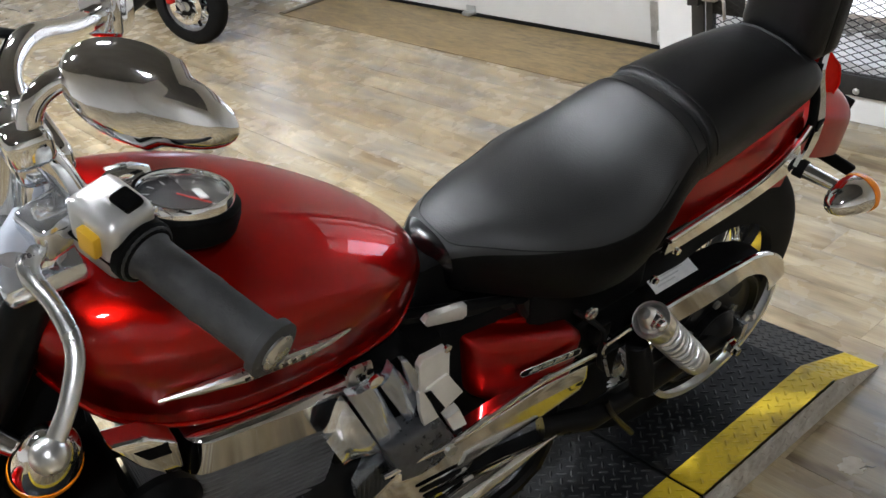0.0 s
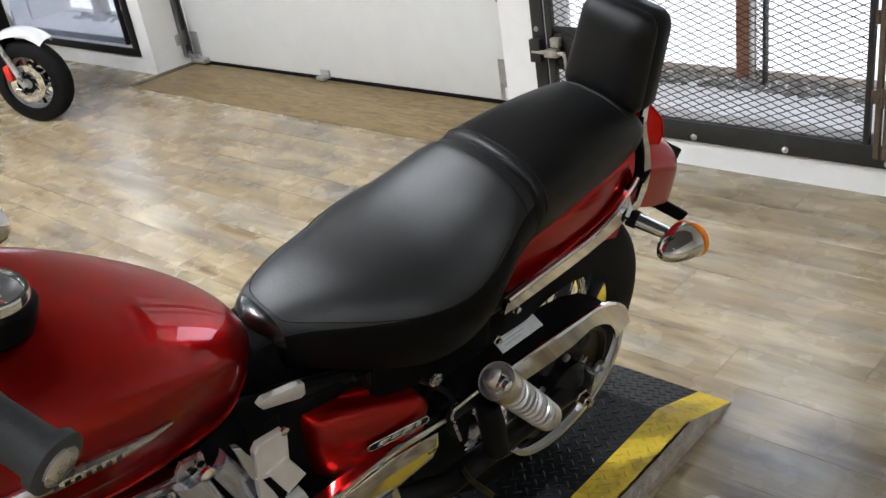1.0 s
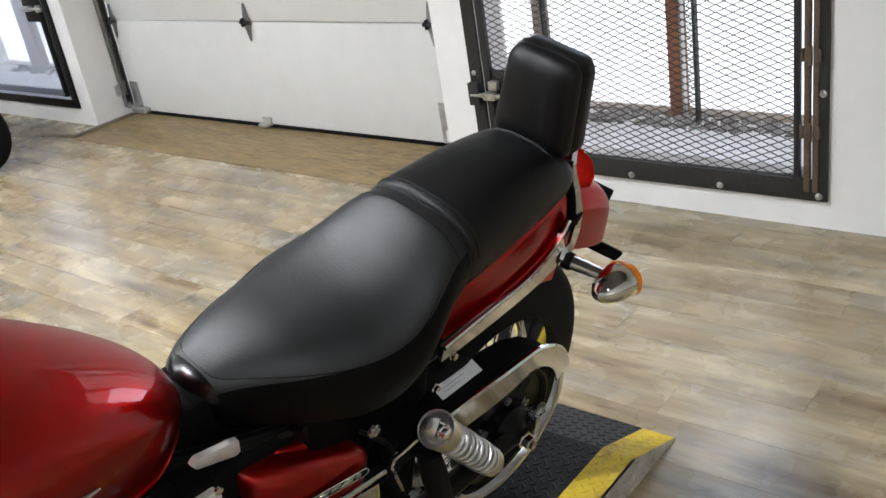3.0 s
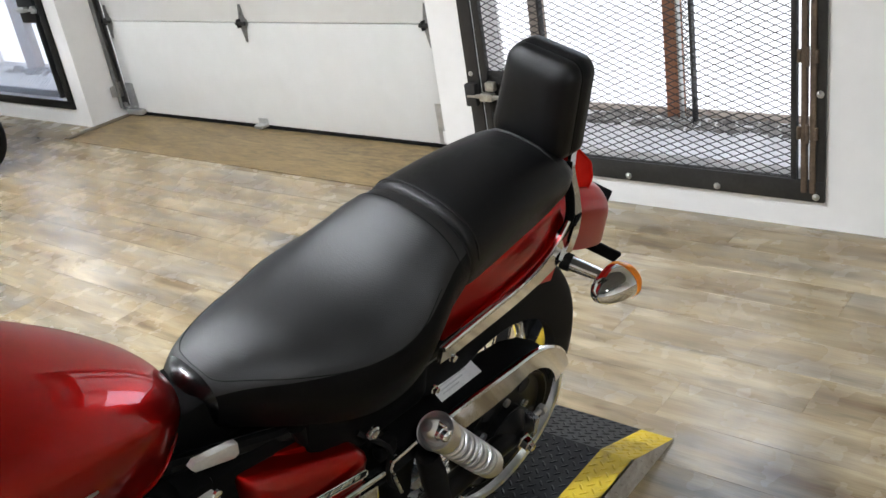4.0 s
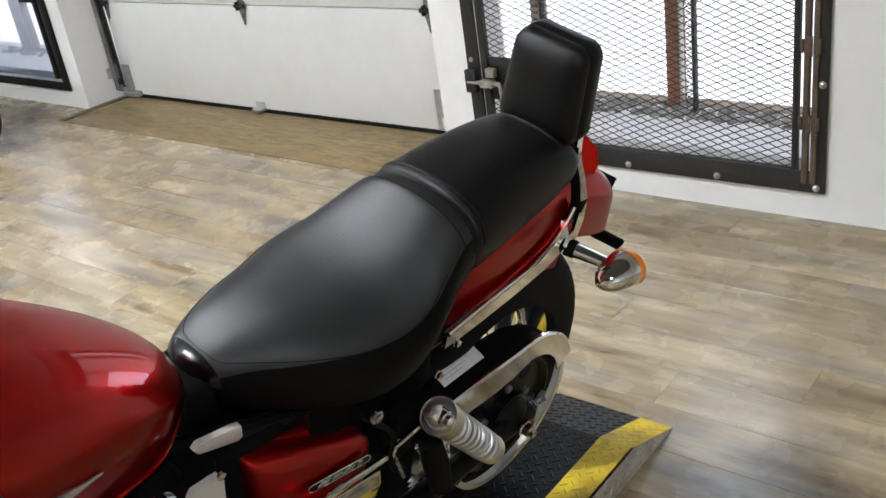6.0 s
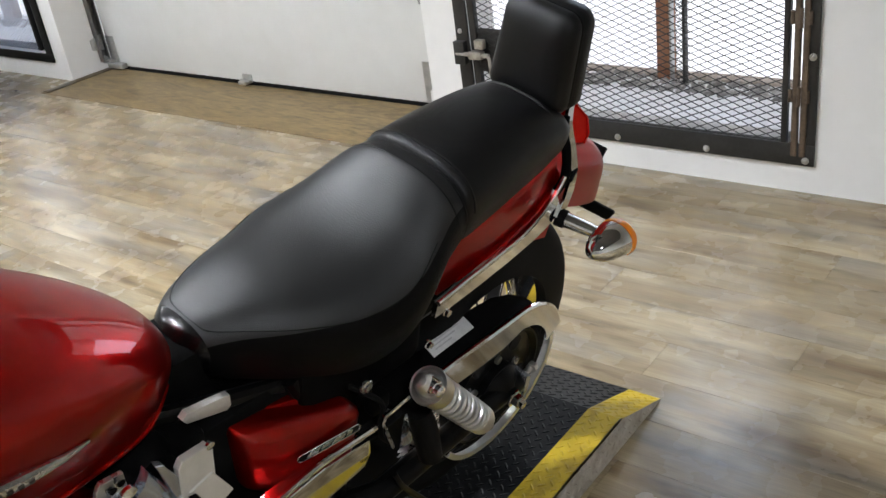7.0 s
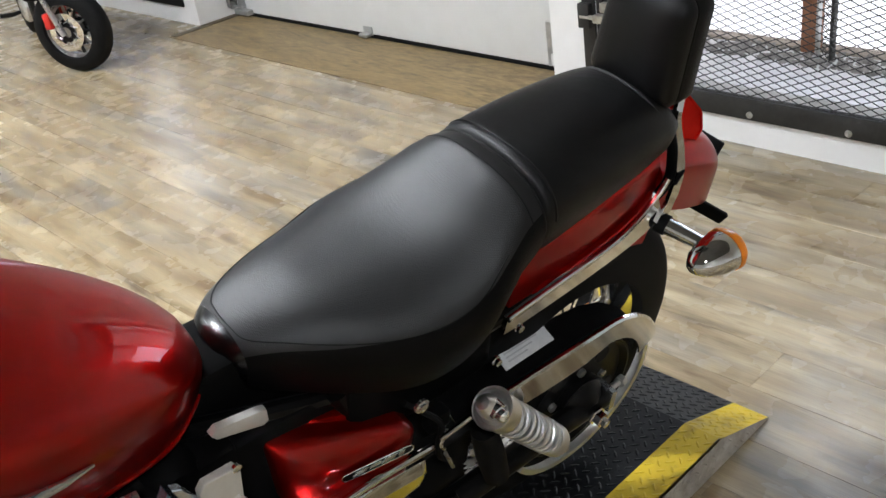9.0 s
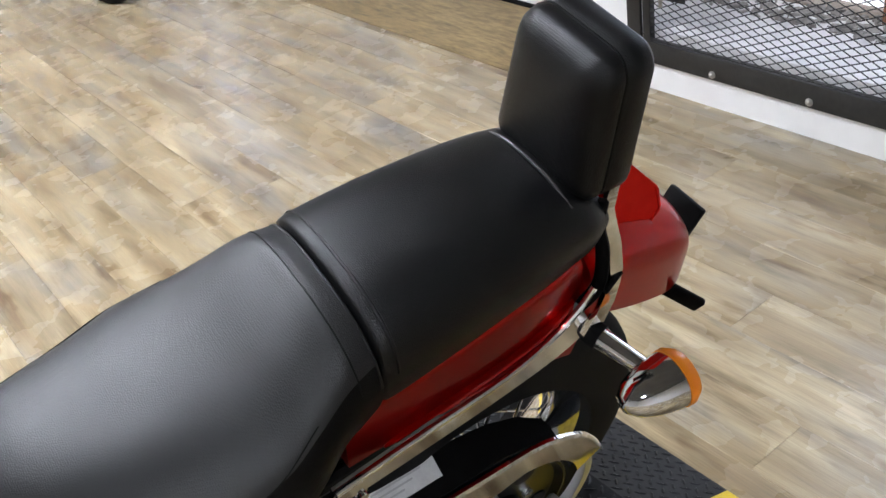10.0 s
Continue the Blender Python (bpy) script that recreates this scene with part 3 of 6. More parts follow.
win = window("window_1", WX, 0.945, 2.46, ((1.624, 0.054, TIMBER), (2.223, 0.045, PALE_TIMBER)), "low window with brown timber posts behind the grille")
part("guide_bar", box(WX + 0.33, WX + 0.36, 1.508, 1.519, 0.196, 2.1, 0.002), FRAME_BLACK, win, "dark steel window guide")
part("guide_bar", box(WX + 0.33, WX + 0.36, 1.562, 1.569, 0.196, 2.1, 0.002), GALV, win)
part("guide_bar", box(WX + 0.33, WX + 0.36, 2.152, 2.163, 0.196, 2.1, 0.003), FRAME_BLACK, win)
part("guide_mesh", diamonds(1.520, 1.561, 0.197, 2.1, 0.021, 0.02, WX + 0.345, 0.0016), MESH_BLACK, win, "strip of dark mesh", smooth=False)
window("window_2", LX, 5.42, 7.04, ((6.47, 0.14, PALE_TIMBER),), "low window with a timber post behind the fine grille", False)


def rubble(name, x0, x1, y0, y1, z, count, seed, label):
    rnd = random.Random(seed)
    bm = bmesh.new()
    for _ in range(count):
        s = rnd.uniform(0.004, 0.017)
        x, y = rnd.uniform(x0, x1), rnd.uniform(y0, y1)
        own = bmesh.new()
        bmesh.ops.create_icosphere(own, subdivisions=1, radius=1)
        for v in own.verts:
            v.co *= rnd.uniform(0.7, 1.2)
        join(bm, own, pose(x, y, z + s * 0.25, rnd.uniform(0, 90), 0, rnd.uniform(0, 360)) @ Matrix.Diagonal((s * rnd.uniform(1, 2.2), s, s * 0.5, 1)))
    return solid(name, bm, DEBRIS, label, "debris", kind="stuff", sharp=20)


rubble("debris", WX + 0.27, WX + 0.42, 0.96, 2.28, 0.195, 420, 3, "grey crumbs and dust on the window sill")
rubble("debris", LX + 0.28, LX + 0.42, 6.12, 6.72, 0.195, 110, 4, "grey crumbs on the far window sill")

# ---------------------------------------------------------------- tread-plate platform


def lugs(bm_rows, a, b2, c0, c1, place, pitch=0.029, length=0.0115, width=0.0032, high=0.0018):
    """Raised lens-shaped lugs, turned this way and that, over a rectangle a..b2 by c0..c1 laid by place(u, v, h)."""
    verts, faces = bm_rows
    nu, nv = max(int((b2 - a) / (pitch / 2)), 1), max(int((c1 - c0) / (pitch / 2)), 1)
    for i in range(nu):
        for j in range(nv):
            if (i + j) % 2:
                continue
            u, v = a + (i + 0.5) * (b2 - a) / nu, c0 + (j + 0.5) * (c1 - c0) / nv
            turn = radians(45) if (i % 2) else radians(-45)
            cs, sn = math.cos(turn), math.sin(turn)
            k = len(verts)
            for p, q, h in ((-1, 0, 0), (-0.4, -1, 0), (0.4, -1, 0), (1, 0, 0), (0.4, 1, 0), (-0.4, 1, 0), (-0.5, 0, 1), (0.5, 0, 1)):
                uu, vv = p * length, q * width
                verts.append(place(u + uu * cs - vv * sn, v + uu * sn + vv * cs, h * high))
            faces += [(k, k + 1, k + 6), (k + 1, k + 2, k + 7, k + 6), (k + 2, k + 3, k + 7), (k + 3, k + 4, k + 7), (k + 4, k + 5, k + 6, k + 7), (k + 5, k, k + 6)]


def plate_part(name, quads, material, parent, label=""):
    """Plate sheets with their lugs. quads: (origin, u axis, v axis, normal, lu, lv)."""
    verts, faces = [], []
    for o, ua, va, na, lu, lv in quads:
        o, ua, va, na = Vector(o), Vector(ua).normalized(), Vector(va).normalized(), Vector(na).normalized()
        k = len(verts)
        for h in (0, -0.004):
            for u, v in ((0, 0), (lu, 0), (lu, lv), (0, lv)):
                verts.append(o + ua * u + va * v + na * h)
        faces += [(k, k + 1, k + 2, k + 3), (k + 7, k + 6, k + 5, k + 4)] + [(k + q, k + 4 + q, k + 4 + (q + 1) % 4, k + (q + 1) % 4) for q in range(4)]
        rows = ([], [])
        lugs(rows, 0.004, lu - 0.004, 0.004, lv - 0.004, lambda u, v, h: o + ua * u + va * v + na * h)
        base = len(verts)
        verts += rows[0]
        faces += [tuple(base + q for q in fc) for fc in rows[1]]
    me = bpy.data.meshes.new(name)
    me.from_pydata([tuple(v) for v in verts], [], faces)
    bm = bmesh.new()
    bm.from_mesh(me)
    bpy.data.meshes.remove(me)
    return part(name, bm, material, parent, label, smooth=False)


PL, PR, PH, KX, EX, ST, JX = 0.875, 1.465, 0.073, 1.455, 1.640, 0.082, 1.0
lift = thing("lift_platform", Matrix(), "low black tread-plate motorcycle platform with yellow edge stripes", "platform")
slope = Vector((EX - KX, 0, 0.004 - PH))
sl, sn2 = slope.length, Vector((PH - 0.004, 0, EX - KX)).normalized()
for a, b2 in ((-1.3, JX - 0.004), (JX + 0.004, KX)):
    plate_part("top_plate", [((a, PL + ST, PH), (1, 0, 0), (0, 1, 0), (0, 0, 1), b2 - a, PR - PL - 2 * ST)], PLATE_BLACK, lift, "black diamond tread plate")
    for y in (PL, PR - ST):
        plate_part("edge_stripe", [((a, y, PH), (1, 0, 0), (0, 1, 0), (0, 0, 1), b2 - a, ST)], PLATE_YELLOW, lift, "yellow painted edge stripe")
    plate_part("skirt", [((a, PL, 0.0), (1, 0, 0), (0, 0, 1), (0, -1, 0), b2 - a, PH)], PLATE_BARE, lift, "bare grey tread-plate skirt")
    plate_part("skirt", [((a, PR, 0.0), (1, 0, 0), (0, 0, 1), (0, 1, 0), b2 - a, PH)], PLATE_BARE, lift)
plate_part("ramp_plate", [((KX, PL + ST, PH), slope, (0, 1, 0), sn2, sl, PR - PL - 2 * ST)], PLATE_BLACK, lift, "sloping black tread plate")
for y in (PL, PR - ST):
    plate_part("ramp_stripe", [((KX, y, PH), slope, (0, 1, 0), sn2, sl, ST)], PLATE_YELLOW, lift, "sloping yellow edge stripe")
for y in (PL - 0.0002, PR - 0.004):
    part("ramp_cheek", plate([(0, 0), (EX - KX, 0), (EX - KX, 0.004), (0, PH - 0.001)], 0.004, Matrix(((1, 0, 0, KX), (0, 0, -1, y + 0.004), (0, 1, 0, 0), (0, 0, 0, 1)))), PLATE_BARE, lift, "bare grey ramp cheek")
    # lugs on the cheek, in columns that shorten down the slope
    rows = ([], [])
    face = -1 if y < 1.2 else 1
    for k in range(7):
        x0, hgt = KX + k * (EX - KX) / 8, PH * (1 - (k + 1) / 8)
        if hgt > 0.012:
            lugs(rows, x0 + 0.001, x0 + (EX - KX) / 8, 0.003, hgt, lambda u, v, h: Vector((u, (y if face < 0 else y + 0.004) + face * h, v)))
    me = bpy.data.meshes.new("cheek_lugs")
    me.from_pydata([tuple(v) for v in rows[0]], [], rows[1])
    bm = bmesh.new()
    bm.from_mesh(me)
    bpy.data.meshes.remove(me)
    part("cheek_lugs", bm, PLATE_BARE, lift, smooth=False)
part("underframe", box(-1.28, KX - 0.02, PL + 0.02, PR - 0.02, 0.0, PH - 0.006), BIKE_BLACK, lift)

# ---------------------------------------------------------------- the red motorcycle
# Its own axes: x to the rear, y to its right, z up; it leans on its stand.
bike = thing("motorcycle", pose(1.1328, 1.1793, 0.0068, 17.56, -1.0, -4.64) @ Matrix.Diagonal((1.034, 1.034, 1.034, 1)), "red cruiser motorcycle with black seat and chrome trim on the platform", "motorcycle")
AX, AZ = 0.018, 0.385  # rear axle
YAX = Matrix.Rotation(radians(90), 4, "X")  # lathe axis z turned to -y


def across(x, y, z):
    """Turned parts whose axis runs to the left side."""
    return Matrix.Translation((x, y, z)) @ YAX


def shell(rows, n=2.4, seg=28, low=8):
    """Rings along x from (x, centre, half width, top, side, bottom, half width below)."""
    rings = []
    for x, c, w, zt, zs, zb, wb in rows:
        ring = []
        for k in range(seg + 1):
            a = math.pi * k / seg
            cs, sn = math.cos(a), math.sin(a)
            ring.append((x, c + w * math.copysign(abs(cs) ** (2 / n), cs), zs + (zt - zs) * abs(sn) ** (2 / n)))
        for k in range(1, low):
            t = k / low
            y = -w + (w - wb) * min(1, t * 2.2) ** 1.5 if t < 0.45 else -wb + (wb * 2) * (t - 0.45) / 0.1 if t < 0.55 else w - (w - wb) * min(1, (1 - t) * 2.2) ** 1.5
            z = zs + (zb - zs) * min(1, min(t, 1 - t) * 2.3)
            ring.append((x, c + y, z))
        rings.append(ring)
    return rings


def smooth_rows(rows, steps=5):
    """Rows refined by a smooth curve through them."""
    p = np.array(rows, float)
    p = np.vstack([2 * p[0] - p[1], p, 2 * p[-1] - p[-2]])
    out = []
    for i in range(1, len(p) - 2):
        for k in range(steps):
            t = k / steps
            a, b2, c, d = p[i - 1], p[i], p[i + 1], p[i + 2]
            out.append(0.5 * (2 * b2 + (c - a) * t + (2 * a - 5 * b2 + 4 * c - d) * t * t + (3 * b2 - a - 3 * c + d) * t**3))
    out.append(p[-2])
    return [tuple(r) for r in out]


def on_shell(rows, x, angle, n, lift=0.0):
    """A point on a shell's upper side at x; angle in degrees from its right side over the top."""
    p = np.array(rows)
    order = np.argsort(p[:, 0])
    c, w, zt, zs = (np.interp(x, p[order, 0], p[order, k]) for k in (1, 2, 3, 4))
    cs, sn = math.cos(radians(angle)), math.sin(radians(angle))
    return Vector((x, c + (w + lift) * math.copysign(abs(cs) ** (2 / n), cs), zs + (zt - zs + lift) * abs(sn) ** (2 / n)))


# --- seat
RIDER = smooth_rows([(-0.535, 0.036, 0.030, 0.785, 0.765, 0.735, 0.024), (-0.518, 0.035, 0.050, 0.803, 0.770, 0.725, 0.04), (-0.48, 0.031, 0.075, 0.818, 0.772, 0.712, 0.06),
                     (-0.42, 0.020, 0.108, 0.829, 0.764, 0.700, 0.09), (-0.35, 0.013, 0.135, 0.832, 0.756, 0.688, 0.118), (-0.29, 0.012, 0.150, 0.838, 0.758, 0.688, 0.128),
                     (-0.24, 0.006, 0.144, 0.853, 0.774, 0.706, 0.124), (-0.205, 0.002, 0.132, 0.872, 0.797, 0.734, 0.115), (-0.172, 0.002, 0.121, 0.889, 0.816, 0.764, 0.104), (-0.154, 0.001, 0.115, 0.897, 0.822, 0.773, 0.100), (-0.13, 0.0, 0.108, 0.8975, 0.829, 0.784, 0.095)])
rider = part("rider_seat", skin(shell(RIDER, 2.4, 36)), SHEEN_VINYL, bike, "black vinyl rider seat with fine pebbled grain", sharp=60)
# side panels below the stitched top, in a darker vinyl copy for their shade
rider.data.materials.append(SHADED_VINYL)
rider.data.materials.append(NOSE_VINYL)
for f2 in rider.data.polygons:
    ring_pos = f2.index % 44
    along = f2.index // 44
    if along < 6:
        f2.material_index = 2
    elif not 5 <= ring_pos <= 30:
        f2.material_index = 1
PILLION = smooth_rows([(-0.128, 0.0, 0.104, 0.893, 0.828, 0.786, 0.092), (-0.115, 0.0, 0.107, 0.903, 0.832, 0.788, 0.095), (-0.05, 0.0, 0.104, 0.909, 0.840, 0.797, 0.094), (0.02, 0.0, 0.099, 0.911, 0.845, 0.805, 0.09),
                       (0.08, 0.0, 0.094, 0.908, 0.848, 0.812, 0.086), (0.115, 0.0, 0.090, 0.903, 0.848, 0.818, 0.082), (0.14, 0.0, 0.086, 0.894, 0.846, 0.820, 0.078), (0.165, 0.0, 0.074, 0.872, 0.845, 0.824, 0.068)])
part("passenger_seat", skin(shell(PILLION, 2.7)), VINYL, bike, "black vinyl passenger seat", sharp=60)
for nm, xx, rad in (("seat_piping", -0.112, 0.0017), ("seat_piping", -0.1275, 0.0014)):
    part(nm, tube([on_shell(PILLION, xx, a, 2.7, 0.0) if xx > -0.125 else on_shell(RIDER, xx - 0.004, a, 2.4, 0.0) for a in range(4, 177, 4)], rad, 8), VINYL, bike)
# stitched line of the top panel
line = [on_shell(RIDER, x, a, 2.4, 0.0002) for x, a in [(-0.20, 150), (-0.25, 155), (-0.30, 156), (-0.36, 155), (-0.42, 151), (-0.47, 143), (-0.502, 128), (-0.508, 105), (-0.508, 80), (-0.50, 55), (-0.47, 38), (-0.42, 29), (-0.36, 25), (-0.30, 24), (-0.24, 26)]]
part("stitching", tube(curve_pts(line, 4), 0.0008, 6), STITCH, bike, "dark grey stitched seam")
part("stitching", tube([on_shell(RIDER, -0.153, a, 2.4, 0.0001) for a in range(14, 167, 8)], 0.0008, 6), STITCH, bike)

# --- backrest
def pad(x0, x1, w0, w1, z0, z1, lean, r, grow=0.0, seg=8):
    """Rings of a cushion: domed front, a seam round its middle, and a squarer shell behind."""
    rings = []
    for fx, shrink in ((-0.05, 0.040), (-0.02, 0.024), (0.02, 0.0145), (0.08, 0.008), (0.18, 0.003), (0.36, 0.0), (0.43, 0.0022), (0.47, 0.0022), (0.52, -0.0006), (0.86, 0.0), (0.95, 0.004), (1.0, 0.014)):
        ring = []
        shrink -= grow
        for cx, cz, a0 in ((1, 1, 0), (-1, 1, 90), (-1, -1, 180), (1, -1, 270)):
            for k in range(seg + 1):
                a = radians(a0 + 90 * k / seg)
                w = w1 if cz > 0 else w0
                z = z1 if cz > 0 else z0
                rr = max((r if cz > 0 else r * 0.75) - max(shrink, 0.0) * 0.5, 0.004)
                y = cx * (w - rr - shrink) + rr * math.cos(a) + 0.004 + 0.02 * (z - z0)
                zz = z - cz * (rr + shrink) + rr * math.sin(a)
                ring.append((x0 + fx * (x1 - x0) + lean * (zz - z0), y, zz))
        rings.append(ring)
    return rings


part("backrest", skin(pad(0.120, 0.190, 0.075, 0.069, 0.878, 1.038, 0.13, 0.028)), VINYL, bike, "black vinyl backrest pad", sharp=60)
seam = pad(0.120, 0.190, 0.075, 0.069, 0.878, 1.038, 0.13, 0.028)[6]
part("backrest_piping", tube(seam, 0.0017, 6, closed=True), STITCH, bike)
part("seat_piping", tube(curve_pts([(0.112, 0.062, 0.894), (0.112, 0.035, 0.9035), (0.112, 0.0, 0.9055), (0.112, -0.035, 0.9035), (0.114, -0.068, 0.890)], 6), 0.0021, 8), PIPING, bike, "worn pale piping at the foot of the backrest")

# --- fuel tank
TANK = smooth_rows([(-0.552, 0.034, 0.020, 0.815, 0.802, 0.782, 0.012), (-0.560, 0.034, 0.045, 0.838, 0.806, 0.770, 0.03), (-0.585, 0.036, 0.078, 0.868, 0.822, 0.757, 0.055), (-0.63, 0.039, 0.108, 0.905, 0.850, 0.752, 0.085),
                    (-0.70, 0.044, 0.136, 0.951, 0.885, 0.759, 0.105), (-0.78, 0.05, 0.154, 0.993, 0.915, 0.764, 0.115), (-0.86, 0.055, 0.160, 1.022, 0.935, 0.778, 0.12), (-0.93, 0.06, 0.156, 1.036, 0.95, 0.802, 0.115),
                    (-0.985, 0.063, 0.138, 1.034, 0.962, 0.842, 0.10), (-1.02, 0.065, 0.105, 1.02, 0.968, 0.895, 0.07), (-1.038, 0.066, 0.06, 1.0, 0.97, 0.935, 0.035)])
part("fuel_tank", skin(shell(TANK, 2.25, 40, 10)), RED_PAINT, bike, "glossy metallic red teardrop fuel tank", sharp=70)
part("tank_seam", tube([(r[0], r[1] - r[6] - 0.002, r[5] + 0.003) for r in TANK[8:-4]], 0.0042, 8), RED_PAINT, bike, "folded lower tank seam")
# badge: silver wing with an unreadable script
bl = [on_shell(TANK, x, 176, 2.25, 0.003) + Vector((0, 0.005, dz)) for x, dz in ((-0.715, -0.044), (-0.745, -0.052), (-0.79, -0.056), (-0.85, -0.060), (-0.90, -0.064), (-0.94, -0.070))]
badge = part("tank_badge", tube(bl, [0.0015, 0.004, 0.0080, 0.0090, 0.0055, 0.0015], 10, flat=1.0), SATIN, bike, "silver winged badge")
for k in range(7):
    p = on_shell(TANK, -0.785 - 0.011 * k, 176, 2.25, 0.0110) + Vector((0, 0.005, -0.056 - 0.0007 * k))
    part("script_bar", box(p.x - 0.003, p.x + 0.003, p.y - 0.001, p.y + 0.002, p.z - 0.0024, p.z + 0.0024, 0.0006), FRAME_BLACK, badge)
# speedometer on the tank
gm = axes((-0.838, 0.014, 1.032), (0.27, 0.16, 1.0), (-1, 0, 0)) @ Matrix.Diagonal((0.88, 0.88, 0.9, 1))
gauge = part("speedometer", lathe([(0.062, -0.03), (0.066, -0.012), (0.066, 0.0), (0.058, 0.004), (0.052, 0.004)], gm, 40), PLASTIC, bike, "round speedometer in a black base")
part("bezel", lathe([(0.0585, 0.003), (0.0590, 0.010), (0.0565, 0.016), (0.0525, 0.016), (0.0500, 0.009), (0.0500, 0.003)], gm, 40, closed=True), CHROME, gauge, "chrome bezel")
part("dial", lathe([(0.0001, 0.0045), (0.0505, 0.0045), (0.0505, 0.003), (0.0001, 0.003)], gm, 36), surface("dial_face", (0.014, 0.014, 0.014), (0.03, 0.03, 0.03), 0.35, scale=30), gauge, "grey dial face")
for k in range(11):
    a = radians(-130 + 26 * k)
    part("dial_mark", box(-0.001, 0.001, 0.037, 0.046, 0.0046, 0.0054, m=gm @ Matrix.Rotation(a, 4, "Z")), WHITE_GLOSS, gauge)
part("needle", box(-0.0012, 0.0012, -0.008, 0.036, 0.0058, 0.0068, m=gm @ Matrix.Rotation(radians(128), 4, "Z")), CALIPER, gauge)
part("odometer", box(-0.014, 0.014, -0.026, -0.016, 0.0046, 0.006, 0.0006, m=gm), WHITE_GLOSS, gauge)
gl = part("glass", lathe([(0.0001, 0.0128), (0.0502, 0.0118), (0.0502, 0.0105), (0.0001, 0.0115)], gm, 36), GLASS, gauge, "clear cover glass")
gl.visible_shadow = False
# filler cap
fm = axes((-0.872, 0.108, 1.008), (0.12, 0.35, 1.0), (-1, 0, 0))
cap = part("filler_cap", lathe([(0.037, -0.008), (0.0375, 0.004), (0.035, 0.010), (0.026, 0.014), (0.0002, 0.016)], fm, 32), CHROME, bike, "chrome filler cap")
part("cap_lock", box(-0.006, 0.006, -0.012, 0.012, 0.015, 0.019, 0.002, m=fm), SATIN, cap)

# --- frame, side cover and trim
for s in (-1, 1):
    yo = 0.07 if s > 0 else 0.0
    part("frame_tube", tube(curve_pts([(-0.98, 0.06 + s * 0.03, 0.93), (-0.80, 0.05 + s * 0.04, 0.80), (-0.62, 0.035 + s * 0.05, 0.735), (-0.40, 0.02 + s * 0.075, 0.68), (-0.20, s * 0.08, 0.68), (-0.10, s * 0.075, 0.69)], 4), 0.013, 10), BIKE_BLACK, bike, "black frame tube")
    part("down_tube", tube(curve_pts([(-1.0, 0.06 + s * 0.03, 0.90), (-1.03, 0.05 + s * 0.07, 0.55), (-0.95, 0.05 + s * 0.10, 0.27), (-0.60, 0.03 + s * 0.12, 0.24), (-0.38, 0.02 + s * 0.12, 0.30), (-0.36, 0.02 + s * 0.10, 0.52), (-0.42, 0.02 + s * 0.08, 0.70)], 4), 0.015, 10), BIKE_BLACK, bike, "black lower frame tube")
part("tank_bracket", plate([(-0.584, 0.743), (-0.576, 0.750), (-0.522, 0.738), (-0.513, 0.734), (-0.512, 0.714), (-0.519, 0.710), (-0.578, 0.733)], 0.010, across(0, -0.046, 0), 0.0008), surface("brushed_bracket", (0.62, 0.60, 0.56), (0.74, 0.72, 0.68), 0.4, 0.4, scale=20, fine=120), bike, "pale brushed bracket under the tank")


def slab(outline, depth, bevel, dome=0.0):
    """A side panel: outline as (x, y, z) corners, thick to the inside, with a rounded rim."""
    bm = bmesh.new()
    pts = [Vector(p) for p in outline]
    mid = sum(pts, Vector()) / len(pts)
    rings = []
    for inset, out in ((0.0, -depth), (0.0, -0.004), (0.02, 0.0), (0.06, bevel), (0.16, bevel * 1.5 + dome * 0.5), (0.5, bevel * 1.6 + dome)):
        rings.append([p + (mid - p) * inset + Vector((0, -out, 0)) for p in pts])
    return skin(rings, True, False, bm)


def rounded(points, r=0.18, k=4):
    """A closed outline with its corners cut round."""
    pts = [Vector(p) for p in points]
    out = []
    for i, p in enumerate(pts):
        a, b2 = p + (pts[i - 1] - p) * r, p + (pts[(i + 1) % len(pts)] - p) * r
        for j in range(k + 1):
            t = j / k
            out.append((1 - t) ** 2 * a + 2 * t * (1 - t) * p + t * t * b2)
    return out


cover = part("side_cover", slab(rounded([(-0.527, -0.068, 0.684), (-0.464, -0.085, 0.672), (-0.350, -0.104, 0.628), (-0.332, -0.108, 0.607), (-0.342, -0.110, 0.560), (-0.414, -0.098, 0.520), (-0.490, -0.085, 0.540), (-0.515, -0.075, 0.560)], 0.14), 0.03, 0.007, 0.005), RED_PAINT, bike, "red painted triangular side cover", sharp=50)
em = axes((-0.4005, -0.1175, 0.5975), (-0.22, -1, 0.12), (-0.08, 0.0, 1))


def stadium(h, w, grow=0.0, k=8):
    """Outline of a long slot with round ends."""
    return [(h + (w + grow) * math.cos(a), (w + grow) * math.sin(a)) for a in [radians(-90 + 180 * i / k) for i in range(k + 1)]] + [(-h + (w + grow) * math.cos(a), (w + grow) * math.sin(a)) for a in [radians(90 + 180 * i / k) for i in range(k + 1)]]


emblem = part("emblem", tube([em @ Vector((x, y, 0.002)) for x, y in stadium(0.044, 0.0062)], 0.0011, 8, closed=True), CHROME, cover, "chrome rim of a long oval emblem")
part("emblem_field", plate(stadium(0.044, 0.0058), 0.0016, em), BIKE_BLACK, emblem, "black emblem field", smooth=False)
for k, (bw, bx) in enumerate(((0.012, -0.024), (0.010, -0.004), (0.012, 0.016), (0.006, 0.033))):
    part("script_bar", plate([(bx - bw, -0.0036), (bx + bw * 0.5, -0.0036), (bx + bw, 0.0036), (bx - bw * 0.5, 0.0036)], 0.0016, em @ Matrix.Translation((0, 0, 0.0014)), 0.0005), SATIN, emblem)
